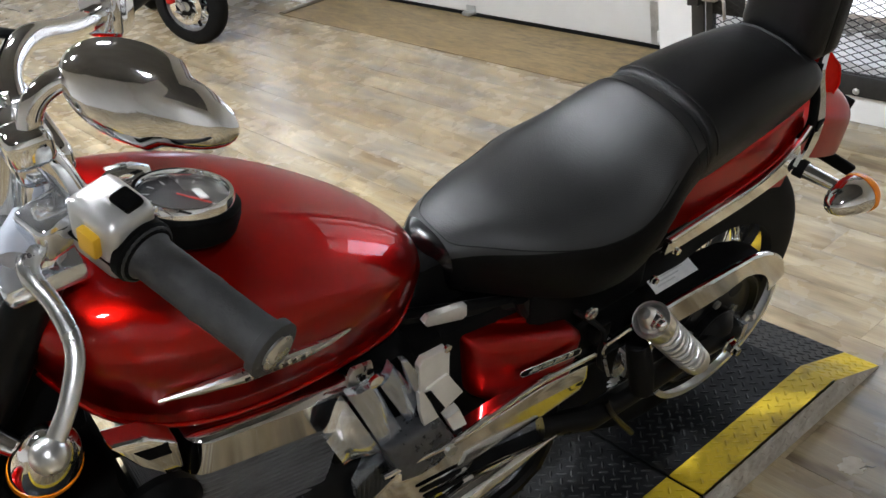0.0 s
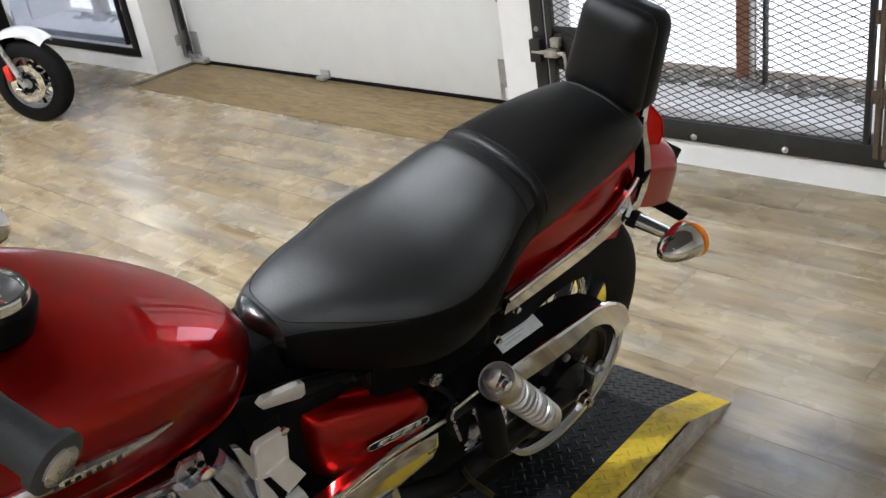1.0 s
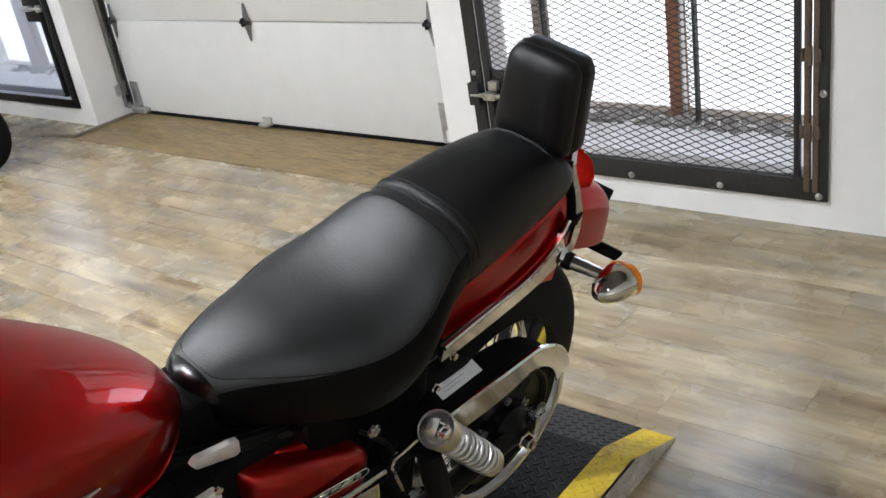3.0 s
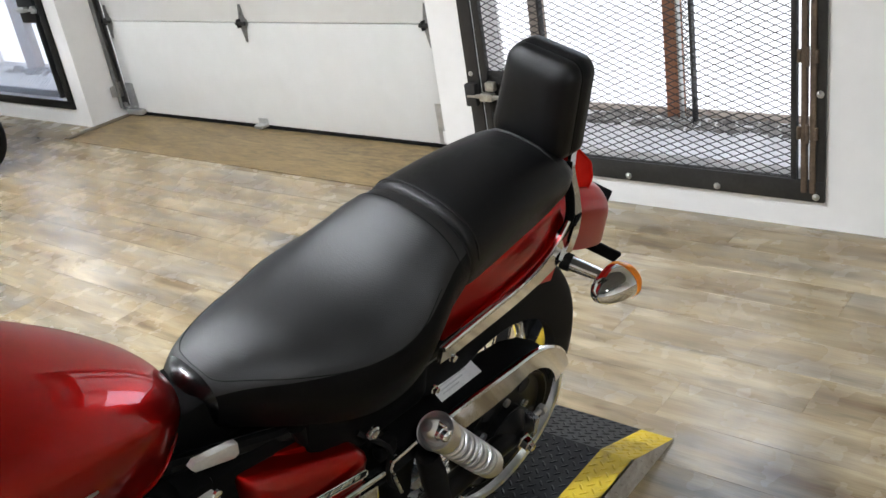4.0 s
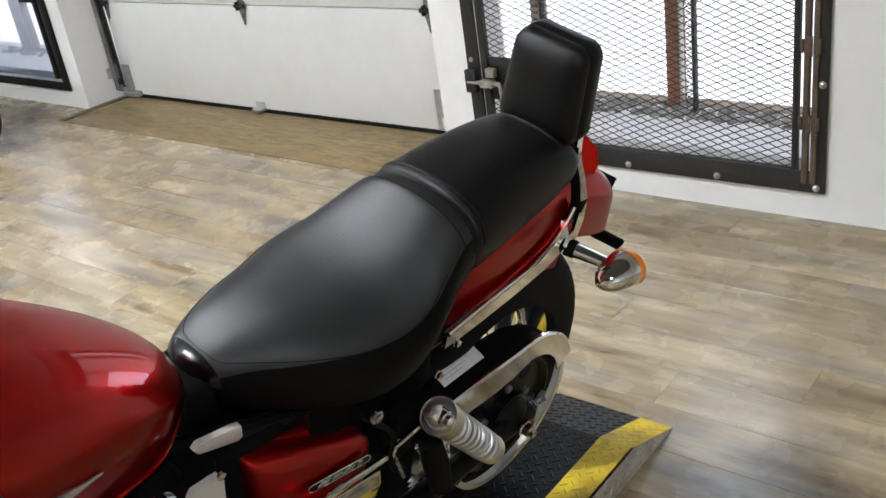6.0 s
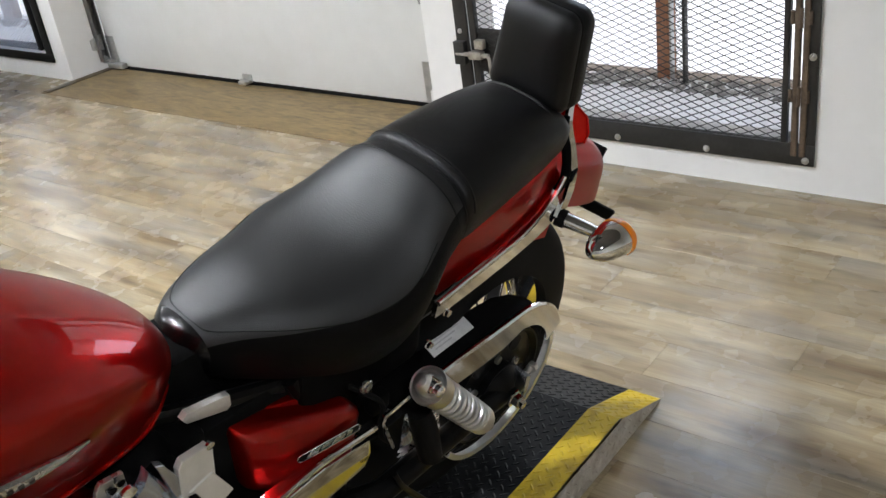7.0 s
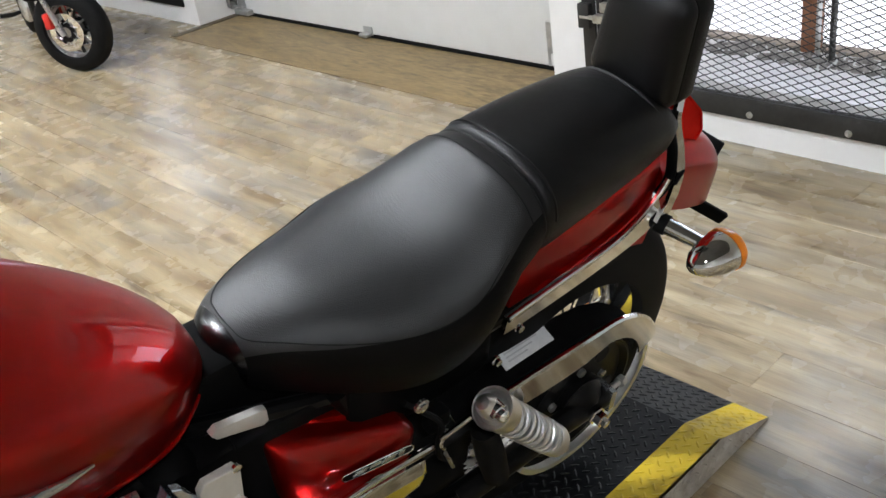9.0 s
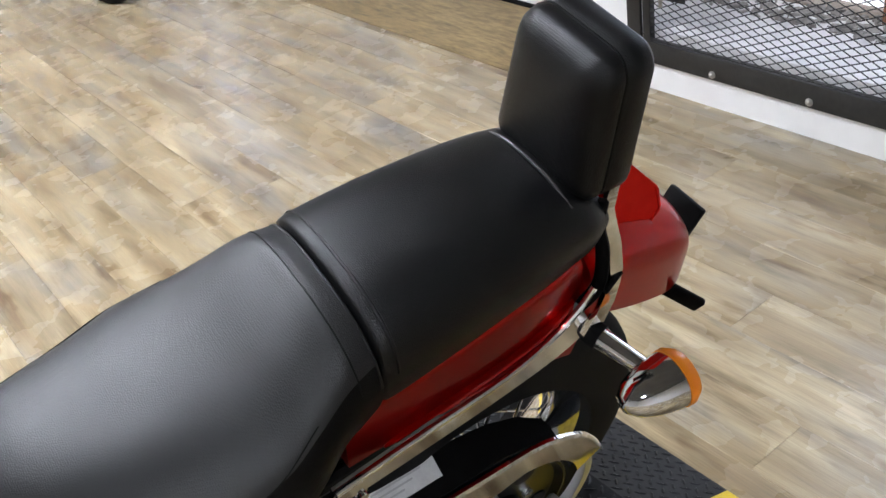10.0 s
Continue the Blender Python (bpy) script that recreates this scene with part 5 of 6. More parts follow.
def facet(outline, depth=0.012):
    """A flat plate with crisp edges; outline as (x, y, z) corners, thick to the inside."""
    mid = sum((Vector(p) for p in outline), Vector()) / len(outline)
    rings = [[Vector(p) + (mid - Vector(p)) * inset + Vector((0, dy, 0)) for p in outline] for inset, dy in ((0.0, depth), (0.0, 0.0015), (0.03, 0.0))]
    return skin(rings)


def curled(a, b, c, d, bulge, depth=0.014, n=10):
    """A plate between four corners (round the edge), bowed outwards across its width, with a rolled edge."""
    a, b, c, d = Vector(a), Vector(b), Vector(c), Vector(d)
    rings = []
    for k in range(n + 1):
        v = k / n
        l, r = a.lerp(d, v), b.lerp(c, v)
        front = [l.lerp(r, j / n) + Vector((0, -bulge * (1 - (2 * j / n - 1) ** 2) + 0.25 * bulge * math.sin(7 * v + 3 * j / n), 0)) for j in range(n + 1)]
        rings.append(front + [p + Vector((0, depth, 0)) for p in reversed(front)])
    return skin(rings)


part("intake_cover", curled((-0.733, -0.108, 0.759), (-0.688, -0.096, 0.738), (-0.655, -0.104, 0.628), (-0.685, -0.112, 0.606), 0.006), CAST, bike, "bright alloy intake cover", sharp=50)
part("lower_intake_cover", curled((-0.737, -0.112, 0.753), (-0.692, -0.112, 0.617), (-0.748, -0.112, 0.634), (-0.766, -0.108, 0.692), 0.008), CAST, bike, "bright alloy casting beside the intake", sharp=50)
part("intake_facet", curled((-0.680, -0.098, 0.728), (-0.657, -0.092, 0.746), (-0.622, -0.096, 0.670), (-0.642, -0.104, 0.626), 0.005), DULL_CAST, bike, "alloy angled cover with reflected daylight blue in its colour", sharp=50)
part("intake_flange", facet([(-0.657, -0.110, 0.773), (-0.647, -0.110, 0.766), (-0.631, -0.110, 0.730), (-0.630, -0.110, 0.688), (-0.638, -0.110, 0.699), (-0.648, -0.110, 0.740)], 0.010), CAST, bike, "bright alloy flange", sharp=20)
br = part("side_bracket", facet([(-0.630, -0.110, 0.740), (-0.622, -0.108, 0.748), (-0.583, -0.104, 0.740), (-0.578, -0.105, 0.730), (-0.581, -0.110, 0.691), (-0.621, -0.113, 0.685), (-0.630, -0.113, 0.680)], 0.010), BRACKET, bike, "pale alloy side bracket", sharp=20)
part("bracket_edge", facet([(-0.632, -0.113, 0.693), (-0.623, -0.1135, 0.692), (-0.602, -0.118, 0.624), (-0.626, -0.118, 0.623), (-0.631, -0.116, 0.652)], 0.008), BRACKET, br, "bracket edge", sharp=20)
part("bracket_face", facet([(-0.622, -0.1145, 0.695), (-0.586, -0.112, 0.699), (-0.564, -0.120, 0.653), (-0.598, -0.124, 0.643), (-0.613, -0.116, 0.686)], 0.006), BRACKET, br, "white bracket face", sharp=20)
part("bracket_slot", facet([(-0.626, -0.1185, 0.693), (-0.615, -0.1185, 0.689), (-0.597, -0.1245, 0.648), (-0.606, -0.1235, 0.641)], 0.003), PLASTIC, br, "black slot", sharp=20)
part("small_box", facet([(-0.589, -0.118, 0.609), (-0.566, -0.117, 0.613), (-0.554, -0.121, 0.573), (-0.579, -0.122, 0.578)], 0.014), BRACKET, bike, "small pale bracket", sharp=20)
part("bracket_bolt", lathe([(0.006, 0), (0.006, 0.004), (0.0002, 0.006)], across(-0.583, -0.104, 0.742), 12), CHROME, bike)
# Black box added so that the gap behind the side cover stays dark.
part("battery_box", box(-0.57, -0.30, -0.06, 0.09, 0.44, 0.70, 0.012), PLASTIC, bike, "black filler for the dark gap behind the side cover")
part("intake_block", box(-0.74, -0.56, -0.07, 0.05, 0.56, 0.72, 0.01), PLASTIC, bike, "black block behind the bright covers")
part("dark_case", slab(rounded([(-0.695, -0.118, 0.632), (-0.644, -0.116, 0.626), (-0.599, -0.114, 0.619), (-0.571, -0.122, 0.549), (-0.608, -0.126, 0.532), (-0.645, -0.128, 0.537), (-0.674, -0.128, 0.548), (-0.681, -0.126, 0.590)], 0.05), 0.03, 0.004, 0.002), surface("grey_engine_case", (0.05, 0.052, 0.058), (0.11, 0.113, 0.122), 0.28, 0.6, scale=12, fine=80), bike, "dark blue-grey engine case", sharp=40)
part("carburettor_bracket", facet([(-0.722, -0.090, 0.747), (-0.720, -0.090, 0.765), (-0.712, -0.088, 0.772), (-0.683, -0.086, 0.764), (-0.681, -0.086, 0.741), (-0.694, -0.088, 0.723)], 0.006), SATIN, bike, "drilled alloy bracket", sharp=20)
for hx, hz in ((-0.701, 0.753), (-0.690, 0.757)):
    part("bracket_hole", lathe([(0.005, 0), (0.005, 0.001), (0.0002, 0.001)], across(hx, -0.0905, hz), 12), PLASTIC, bike)
part("bright_bolt", lathe([(0.010, 0), (0.010, 0.005), (0.0002, 0.009)], across(-0.692, -0.104, 0.756), 14), CHROME, bike)
part("carburettor", lathe([(0.0002, -0.03), (0.035, -0.03), (0.038, 0.03), (0.028, 0.05), (0.0002, 0.055)], across(-0.635, -0.02, 0.70), 20), PLASTIC, bike, "black carburettor")
part("engine_cover", slab(rounded([(-0.725, -0.105, 0.535), (-0.68, -0.108, 0.558), (-0.61, -0.112, 0.540), (-0.57, -0.118, 0.49), (-0.62, -0.12, 0.42), (-0.725, -0.115, 0.44)], 0.12), 0.05, 0.006, 0.002), CAST, bike, "polished left engine cover", sharp=50)
part("case_bolt", lathe([(0.009, 0), (0.009, 0.006), (0.0002, 0.008)], across(-0.60, -0.14, 0.575), 10), BOLT, bike)
# bright front belt cover that runs back under the side cover
fc = part("front_belt_cover", facet([p + Vector((0, 0.10 * (0.54 - p.z), 0)) for p in rounded([(-0.330, -0.130, 0.552), (-0.326, -0.133, 0.518), (-0.331, -0.135, 0.499), (-0.417, -0.135, 0.488), (-0.548, -0.136, 0.492), (-0.552, -0.137, 0.440), (-0.62, -0.137, 0.430), (-0.72, -0.135, 0.44), (-0.735, -0.132, 0.54), (-0.68, -0.129, 0.572), (-0.573, -0.127, 0.554), (-0.42, -0.127, 0.566)], 0.06)], 0.03), CHROME, bike, "polished front belt cover", sharp=30)
part("cover_edge", tube(curve_pts([(-0.316, -0.127, 0.566), (-0.422, -0.127, 0.579), (-0.505, -0.127, 0.572), (-0.573, -0.127, 0.560), (-0.643, -0.127, 0.573), (-0.70, -0.127, 0.580)], 5), 0.0055, 10), CHROME, fc, "bright rolled edge")
for k in range(3):
    part("slot", facet(rounded([(-0.648 + 0.008 * k, -0.1375, 0.513 - 0.024 * k), (-0.572 + 0.003 * k, -0.1375, 0.500 - 0.024 * k), (-0.571 + 0.003 * k, -0.1375, 0.489 - 0.024 * k), (-0.643 + 0.008 * k, -0.1375, 0.499 - 0.024 * k)], 0.25), 0.002), PLASTIC, fc, "black slot")
part("muffler", tube(curve_pts([(-0.85, 0.17, 0.30), (-0.5, 0.19, 0.28), (-0.1, 0.20, 0.31), (0.28, 0.20, 0.36)], 4), [0.022] * 4 + [0.046] * 8 + [0.04], 18), CHROME, bike, "chrome muffler")
part("left_pipe", tube(curve_pts([(-0.60, -0.145, 0.442), (-0.55, -0.148, 0.452), (-0.47, -0.150, 0.452), (-0.396, -0.15, 0.449)], 4), [0.022, 0.022, 0.021, 0.020, 0.019, 0.017, 0.015, 0.013, 0.010, 0.0075, 0.005, 0.003, 0.0015], 14), CHROME, bike, "chrome tube")
part("exhaust_pipe", tube(curve_pts([(-0.93, 0.05, 0.66), (-1.0, 0.10, 0.62), (-1.01, 0.15, 0.45), (-0.93, 0.17, 0.32), (-0.82, 0.175, 0.30)], 5), 0.02, 14), CHROME, bike, "chrome exhaust pipe")
# foot pegs, levers and the stand
part("passenger_peg", tube([(-0.235, -0.140, 0.550), (-0.222, -0.148, 0.49), (-0.205, -0.150, 0.425)], [0.019, 0.022, 0.020], 14), RUBBER, bike, "folded black passenger foot peg")
part("peg_bracket", tube(curve_pts([(-0.290, -0.150, 0.452), (-0.278, -0.155, 0.420), (-0.250, -0.155, 0.372), (-0.205, -0.155, 0.302)], 4), [0.0045] * 8 + [0.0055] * 5, 10, flat=0.6), BIKE_BLACK, bike, "black peg bracket")
part("foot_peg", tube([(-0.72, -0.12, 0.30), (-0.72, -0.20, 0.30), (-0.72, -0.28, 0.31)], [0.012, 0.02, 0.02], 12), RUBBER, bike, "black foot peg")
part("side_stand", tube(curve_pts([(-0.55, -0.13, 0.26), (-0.50, -0.20, 0.18), (-0.44, -0.29, 0.150)], 4), 0.011, 10), BIKE_BLACK, bike, "black side stand")
part("cable", tube(curve_pts([(-0.345, -0.10, 0.655), (-0.305, -0.125, 0.610), (-0.309, -0.13, 0.575), (-0.305, -0.13, 0.54), (-0.280, -0.125, 0.50)], 5), 0.0045, 8), RUBBER, bike, "black hose")
part("clip", tube(curve_pts([(-0.300, -0.136, 0.600), (-0.311, -0.138, 0.578), (-0.304, -0.138, 0.562)], 4), 0.0022, 8), SATIN, bike, "bright wire clip")
part("clip", tube([(-0.300, -0.136, 0.548), (-0.283, -0.136, 0.500)], 0.0028, 8), SATIN, bike, "bright wire clip")
part("switch_body", box(-0.312, -0.276, -0.118, -0.095, 0.572, 0.606, 0.006), PLASTIC, bike, "black switch body under the seat")
part("cross_rod", tube([(-0.320, -0.146, 0.608), (-0.270, -0.146, 0.612)], 0.0038, 10), CHROME, bike, "chrome rod")
# ribbed housing low behind the shock
hm2 = axes((-0.160, -0.035, 0.325), (-0.25, -0.35, 1.0), (1, 0, 0))
housing = part("ribbed_housing", lathe([(0.0002, 0.062), (0.018, 0.060), (0.026, 0.050), (0.036, 0.020), (0.042, 0.0), (0.0002, -0.002)], hm2, 28), DULL_CAST, bike, "bright ribbed alloy housing")
for k in range(4):
    part("rib", lathe([(0.030 + 0.0045 * k, 0.040 - 0.014 * k), (0.036 + 0.0045 * k, 0.038 - 0.014 * k), (0.036 + 0.0045 * k, 0.034 - 0.014 * k), (0.030 + 0.0045 * k, 0.032 - 0.014 * k)], hm2, 28, closed=True), SATIN, housing)

# --- front end
part("steering_head", tube([(-1.02, 0.065, 0.80), (-0.965, 0.062, 1.05)], 0.032, 16), BIKE_BLACK, bike)
fwm = across(-1.42, 0.08, 0.40)
fw = part("front_wheel", lathe([(0.015, -0.07), (0.03, -0.07), (0.03, 0.07), (0.015, 0.07)], fwm, 20), SATIN, bike, "spoked front wheel")
part("tyre", tyre(0.335, 0.055, 0.085, 56, fwm), RUBBER, fw, "black front tyre")
part("rim", lathe([(0.252, -0.03), (0.238, -0.015), (0.236, 0.015), (0.252, 0.03), (0.245, 0.025), (0.23, 0.01), (0.23, -0.01), (0.245, -0.025)], fwm, 56, closed=True), CHROME, fw)
for s in (-1, 1):
    part("fork_leg", tube([(-1.42, 0.08 + s * 0.085, 0.40), (-1.16, 0.07 + s * 0.085, 0.78), (-0.99, 0.065 + s * 0.085, 1.05)], [0.028, 0.027, 0.025], 16), BIKE_BLACK, bike, "black fork leg")
part("front_fender", skin(fender_rings(0.352, 0.075, 30, 150, 0.03, 20, 0.40, -1.42, 0.04)), RED_PAINT, bike, "red front fender", sharp=60)
part("headlight", lathe([(0.0002, -0.13), (0.05, -0.12), (0.075, -0.08), (0.088, 0.0), (0.09, 0.03), (0.085, 0.032), (0.0002, 0.045)], axes((-1.16, 0.075, 0.97), (-1, 0.02, -0.05)), 36), CHROME, bike, "chrome headlight")
part("top_clamp", box(-1.03, -0.955, -0.05, 0.18, 1.04, 1.065, 0.008), CAST, bike)
# handlebar
hb = part("handlebar", tube(curve_pts([(-0.925, -0.148, 1.135), (-0.94, -0.09, 1.14), (-0.952, -0.03, 1.147), (-0.955, 0.03, 1.160), (-0.948, 0.075, 1.190), (-0.915, 0.12, 1.192), (-0.862, 0.172, 1.160), (-0.788, 0.255, 1.124), (-0.714, 0.346, 1.091)], 5), 0.0125, 14), CHROME, bike, "chrome pull-back handlebar")
for yy in (-0.02, 0.07):
    part("riser", tube([(-0.985, yy, 1.06), (-0.968, yy, 1.12), (-0.955, yy, 1.165)], [0.021, 0.019, 0.020], 16), CHROME, hb, "chrome riser")
part("bar_clamp", box(-0.985, -0.935, -0.045, 0.095, 1.150, 1.185, 0.012, 3), CHROME, hb, "chrome handlebar clamp")
for yy in (-0.03, 0.0, 0.05, 0.08):
    part("clamp_bolt", lathe([(0.006, 0), (0.006, 0.006), (0.0002, 0.007)], Matrix.Translation((-0.962, yy, 1.184)), 10), CHROME, hb)
part("brake_hose", tube(curve_pts([(-0.90, 0.14, 1.18), (-0.97, 0.10, 1.22), (-1.02, 0.06, 1.16), (-1.03, 0.05, 1.02)], 6), 0.005, 8), RUBBER, hb, "black hose")
ge, gb = Vector((-0.884, -0.274, 1.108)), Vector((-0.928, -0.140, 1.134))
gd = (ge - gb).normalized()
gp = part("left_grip", tube([gb, gb + gd * 0.004, gb + gd * 0.006, gb + gd * 0.008] + [gb + gd * (0.012 + 0.0095 * k) for k in range(12)] + [ge - gd * 0.012, ge - gd * 0.010, ge - gd * 0.002, ge],
                            [0.026, 0.0265, 0.0265, 0.022] + [0.0196] * 6 + [0.0206] + [0.0196] * 5 + [0.0205, 0.0252, 0.0252, 0.022], 24), GRIP, hb, "worn black rubber grip")
part("bar_end", lathe([(0.0165, -0.002), (0.0165, 0.002), (0.012, 0.0045), (0.0002, 0.005)], axes(ge, gd), 24), SATIN, gp, "pale bar end disc")
rb, rend = Vector((-0.788, 0.255, 1.124)), Vector((-0.706, 0.355, 1.088))
rd = (rend - rb).normalized()
part("right_grip", tube([rb, rb + rd * 0.005, rb + rd * 0.008, rb + rd * 0.065, rend - rd * 0.012, rend - rd * 0.003, rend], [0.0215, 0.0215, 0.0187, 0.0187, 0.0190, 0.0205, 0.017], 24), RUBBER, hb, "black rubber grip")
rsm = axes(rb - rd * 0.03, rd, (0, 0, 1))
rs = part("right_switch_housing", box(-0.024, 0.022, -0.026, 0.030, -0.026, 0.028, 0.010, 3, m=rsm), CHROME, hb, "chrome switch housing")
part("stop_switch", box(-0.012, 0.010, 0.028, 0.036, -0.012, 0.014, 0.003, m=rsm), CALIPER, rs, "red stop switch")
hc = gb - gd * 0.032
hm = axes(hc, gd, (0, 0, 1))
sw = part("switch_housing", box(-0.026, 0.022, -0.026, 0.040, -0.026, 0.030, 0.010, 3, m=hm), SWITCH, hb, "silver switch housing")
part("housing_split", box(-0.0268, 0.0228, -0.003, -0.001, -0.024, 0.028, m=hm), PLASTIC, sw)
part("collar", lathe([(0.028, 0.026), (0.0285, 0.034), (0.024, 0.040), (0.018, 0.040), (0.018, 0.026)], hm, 28, closed=True), PLASTIC, sw, "black collar")
part("horn_button", box(-0.033, -0.024, 0.002, 0.026, -0.004, 0.016, 0.002, m=hm), YELLOW_KEY, sw, "yellow switch button")
part("signal_switch", box(-0.004, 0.014, 0.038, 0.046, 0.002, 0.024, 0.003, m=hm), PLASTIC, sw, "black rocker switch")
part("side_switch", box(0.020, 0.027, -0.02, 0.0, -0.006, 0.016, 0.003, m=hm), PLASTIC, sw)
# clutch lever
perch = hc - gd * 0.046 + Vector((-0.012, 0, -0.012))
pm = axes(perch, gd, (0, 0, 1))
part("lever_perch", box(-0.036, 0.020, -0.020, 0.020, -0.020, 0.020, 0.008, 3, m=pm), CAST, hb, "alloy lever perch")
part("lever_boot", tube([(-0.986, -0.045, 1.128), (-1.005, -0.062, 1.122), (-1.012, -0.075, 1.118)], [0.017, 0.019, 0.014], 14), surface("pale_boot", (0.33, 0.36, 0.42), (0.45, 0.47, 0.52), 0.5, scale=20), hb, "pale grey lever boot")
lv = curve_pts([(-0.992, -0.07, 1.122), (-1.008, -0.092, 1.116), (-1.002, -0.122, 1.098), (-1.004, -0.155, 1.077), (-1.024, -0.179, 1.052), (-1.046, -0.192, 1.030)], 5)
lever = part("clutch_lever", tube(lv, [0.013 - 0.005 * min(1, k / 8) for k in range(len(lv))], 14, flat=0.75), SATIN, hb, "bright alloy clutch lever")
part("lever_ball", ball(scaled(-1.054, -0.196, 1.022, 0.016, 0.016, 0.016)), SATIN, lever)
# left mirror on its stem
part("mirror_stem", tube(curve_pts([(-0.950, -0.062, 1.145), (-0.956, -0.058, 1.175), (-0.966, -0.052, 1.210), (-0.955, -0.050, 1.238), (-0.932, -0.052, 1.250), (-0.905, -0.062, 1.245)], 5), [0.012] * 12 + [0.010] * 14, 14), CHROME, hb, "chrome mirror stem")
part("stem_clamp", box(-0.990, -0.952, -0.070, -0.035, 1.188, 1.222, 0.010, 3), CHROME, hb, "chrome stem clamp")
part("stem_nut", lathe([(0.014, -0.008), (0.014, 0.008)], axes((-0.905, -0.062, 1.245), (0.03, -0.01, -0.005)), 6), PLASTIC, hb)
mz = Vector((0.50, 0.74, -0.38)).normalized()
mx = Vector((-0.065, 0.080, 0.034))
mx = (mx - mz * mx.dot(mz)).normalized()
mm = Matrix((mx, mz.cross(mx), mz)).transposed().to_4x4()
mm.translation = (-0.889, -0.088, 1.238)


def teardrop(profile):
    """Rings of a mirror shell, longer to one side."""
    rings = []
    for r, h in profile:
        rings.append([mm @ Vector((r * math.cos(a) * (1.25 if math.cos(a) < 0 else 0.95), r * math.sin(a) * (0.62 - 0.12 * (math.cos(a) < -0.4)), h)) for a in [2 * math.pi * k / 44 for k in range(44)]])
    return rings


mir = part("mirror", skin(teardrop([(0.001, -0.022), (0.020, -0.0215), (0.040, -0.0185), (0.050, -0.0145), (0.058, -0.009), (0.064, 0.0), (0.066, 0.006), (0.062, 0.009)])), CHROME, hb, "chrome teardrop mirror")
part("mirror_glass", skin(teardrop([(0.062, 0.004), (0.0625, 0.0085), (0.0002, 0.0095)])), MIRROR, mir, "mirror glass")
# front turn signal under the lever, with its amber lens to the front
signal(bike, (-1.10, -0.03, 0.905), (-1.055, -0.110, 0.912), (-0.15, 0.40, -0.9), "chrome front turn signal with amber lens")
part("front_reflector", box(-1.07, -1.04, -0.075, -0.065, 0.83, 0.88, 0.003), AMBER, bike, "amber side reflector")
fkc = part("fork_cover", slab(rounded([(-1.002, -0.10, 0.877), (-0.964, -0.10, 0.863), (-0.935, -0.10, 0.832), (-0.935, -0.10, 0.785), (-0.953, -0.10, 0.787), (-0.980, -0.10, 0.825)], 0.10), 0.02, 0.004), CHROME, bike, "chrome cover at the frame head", sharp=40)
part("cover_inset", slab(rounded([(-0.985, -0.105, 0.856), (-0.945, -0.105, 0.842), (-0.942, -0.105, 0.820), (-0.970, -0.105, 0.828)], 0.1), 0.004, 0.001), PLASTIC, fkc)
# Black box added to fill the dark area at the frame head.
part("head_cover", box(-1.16, -1.0, 0.0, 0.16, 0.42, 0.93, 0.02), PLASTIC, bike, "black filler for the dark area at the frame head")
part("radiator_shroud", box(-1.10, -0.99, -0.10, 0.20, 0.36, 0.80, 0.03), PLASTIC, bike, "black shroud before the engine")
part("horn", lathe([(0.0002, 0.0), (0.045, 0.0), (0.047, 0.012), (0.03, 0.03), (0.0002, 0.034)], across(-0.97, -0.09, 0.73), 28), PLASTIC, bike, "black horn")

# ---------------------------------------------------------------- white small motorcycle by the wall
WB = thing("small_motorcycle", pose(2.110, 5.135, 0.0, 0, 0, 180 - 61) @ Matrix.Diagonal((0.942, 0.942, 0.942, 1)), "small white and black motorcycle with cast wheels by the wall", "motorcycle")
# its axes: x to the rear, y to its right, z up; front axle at the origin
w2 = across(0, 0, 0.238)
steer = Matrix.Translation((0.08, 0, 0)) @ Matrix.Rotation(radians(-43), 4, "Z") @ Matrix.Translation((-0.08, 0, 0))


def trail(bm):
    """Turns a part of the body about the steering axis, as the front end stands steered."""
    bm.transform(steer)
    return bm


fw2 = part("front_wheel", lathe([(0.012, -0.05), (0.034, -0.05), (0.034, 0.05), (0.012, 0.05)], w2, 20), ALLOY, WB, "cast alloy front wheel")
part("tyre", tyre(0.238, 0.060, 0.082, 56, w2), RUBBER, fw2, "black front tyre")
part("rim", lathe([(0.158, -0.042), (0.150, -0.03), (0.140, -0.018), (0.138, 0.018), (0.150, 0.03), (0.158, 0.042), (0.166, 0.04), (0.166, -0.04)], w2, 48, closed=True), ALLOY, fw2)
for k in range(10):
    a = 2 * math.pi * k / 10
    part("spoke", tube([(0.028 * math.cos(a), 0, 0.238 + 0.028 * math.sin(a)), (0.146 * math.cos(a + 0.12), 0, 0.238 + 0.146 * math.sin(a + 0.12))], [0.009, 0.012], 8, flat=0.6), BIKE_BLACK if k % 2 else ALLOY, fw2)
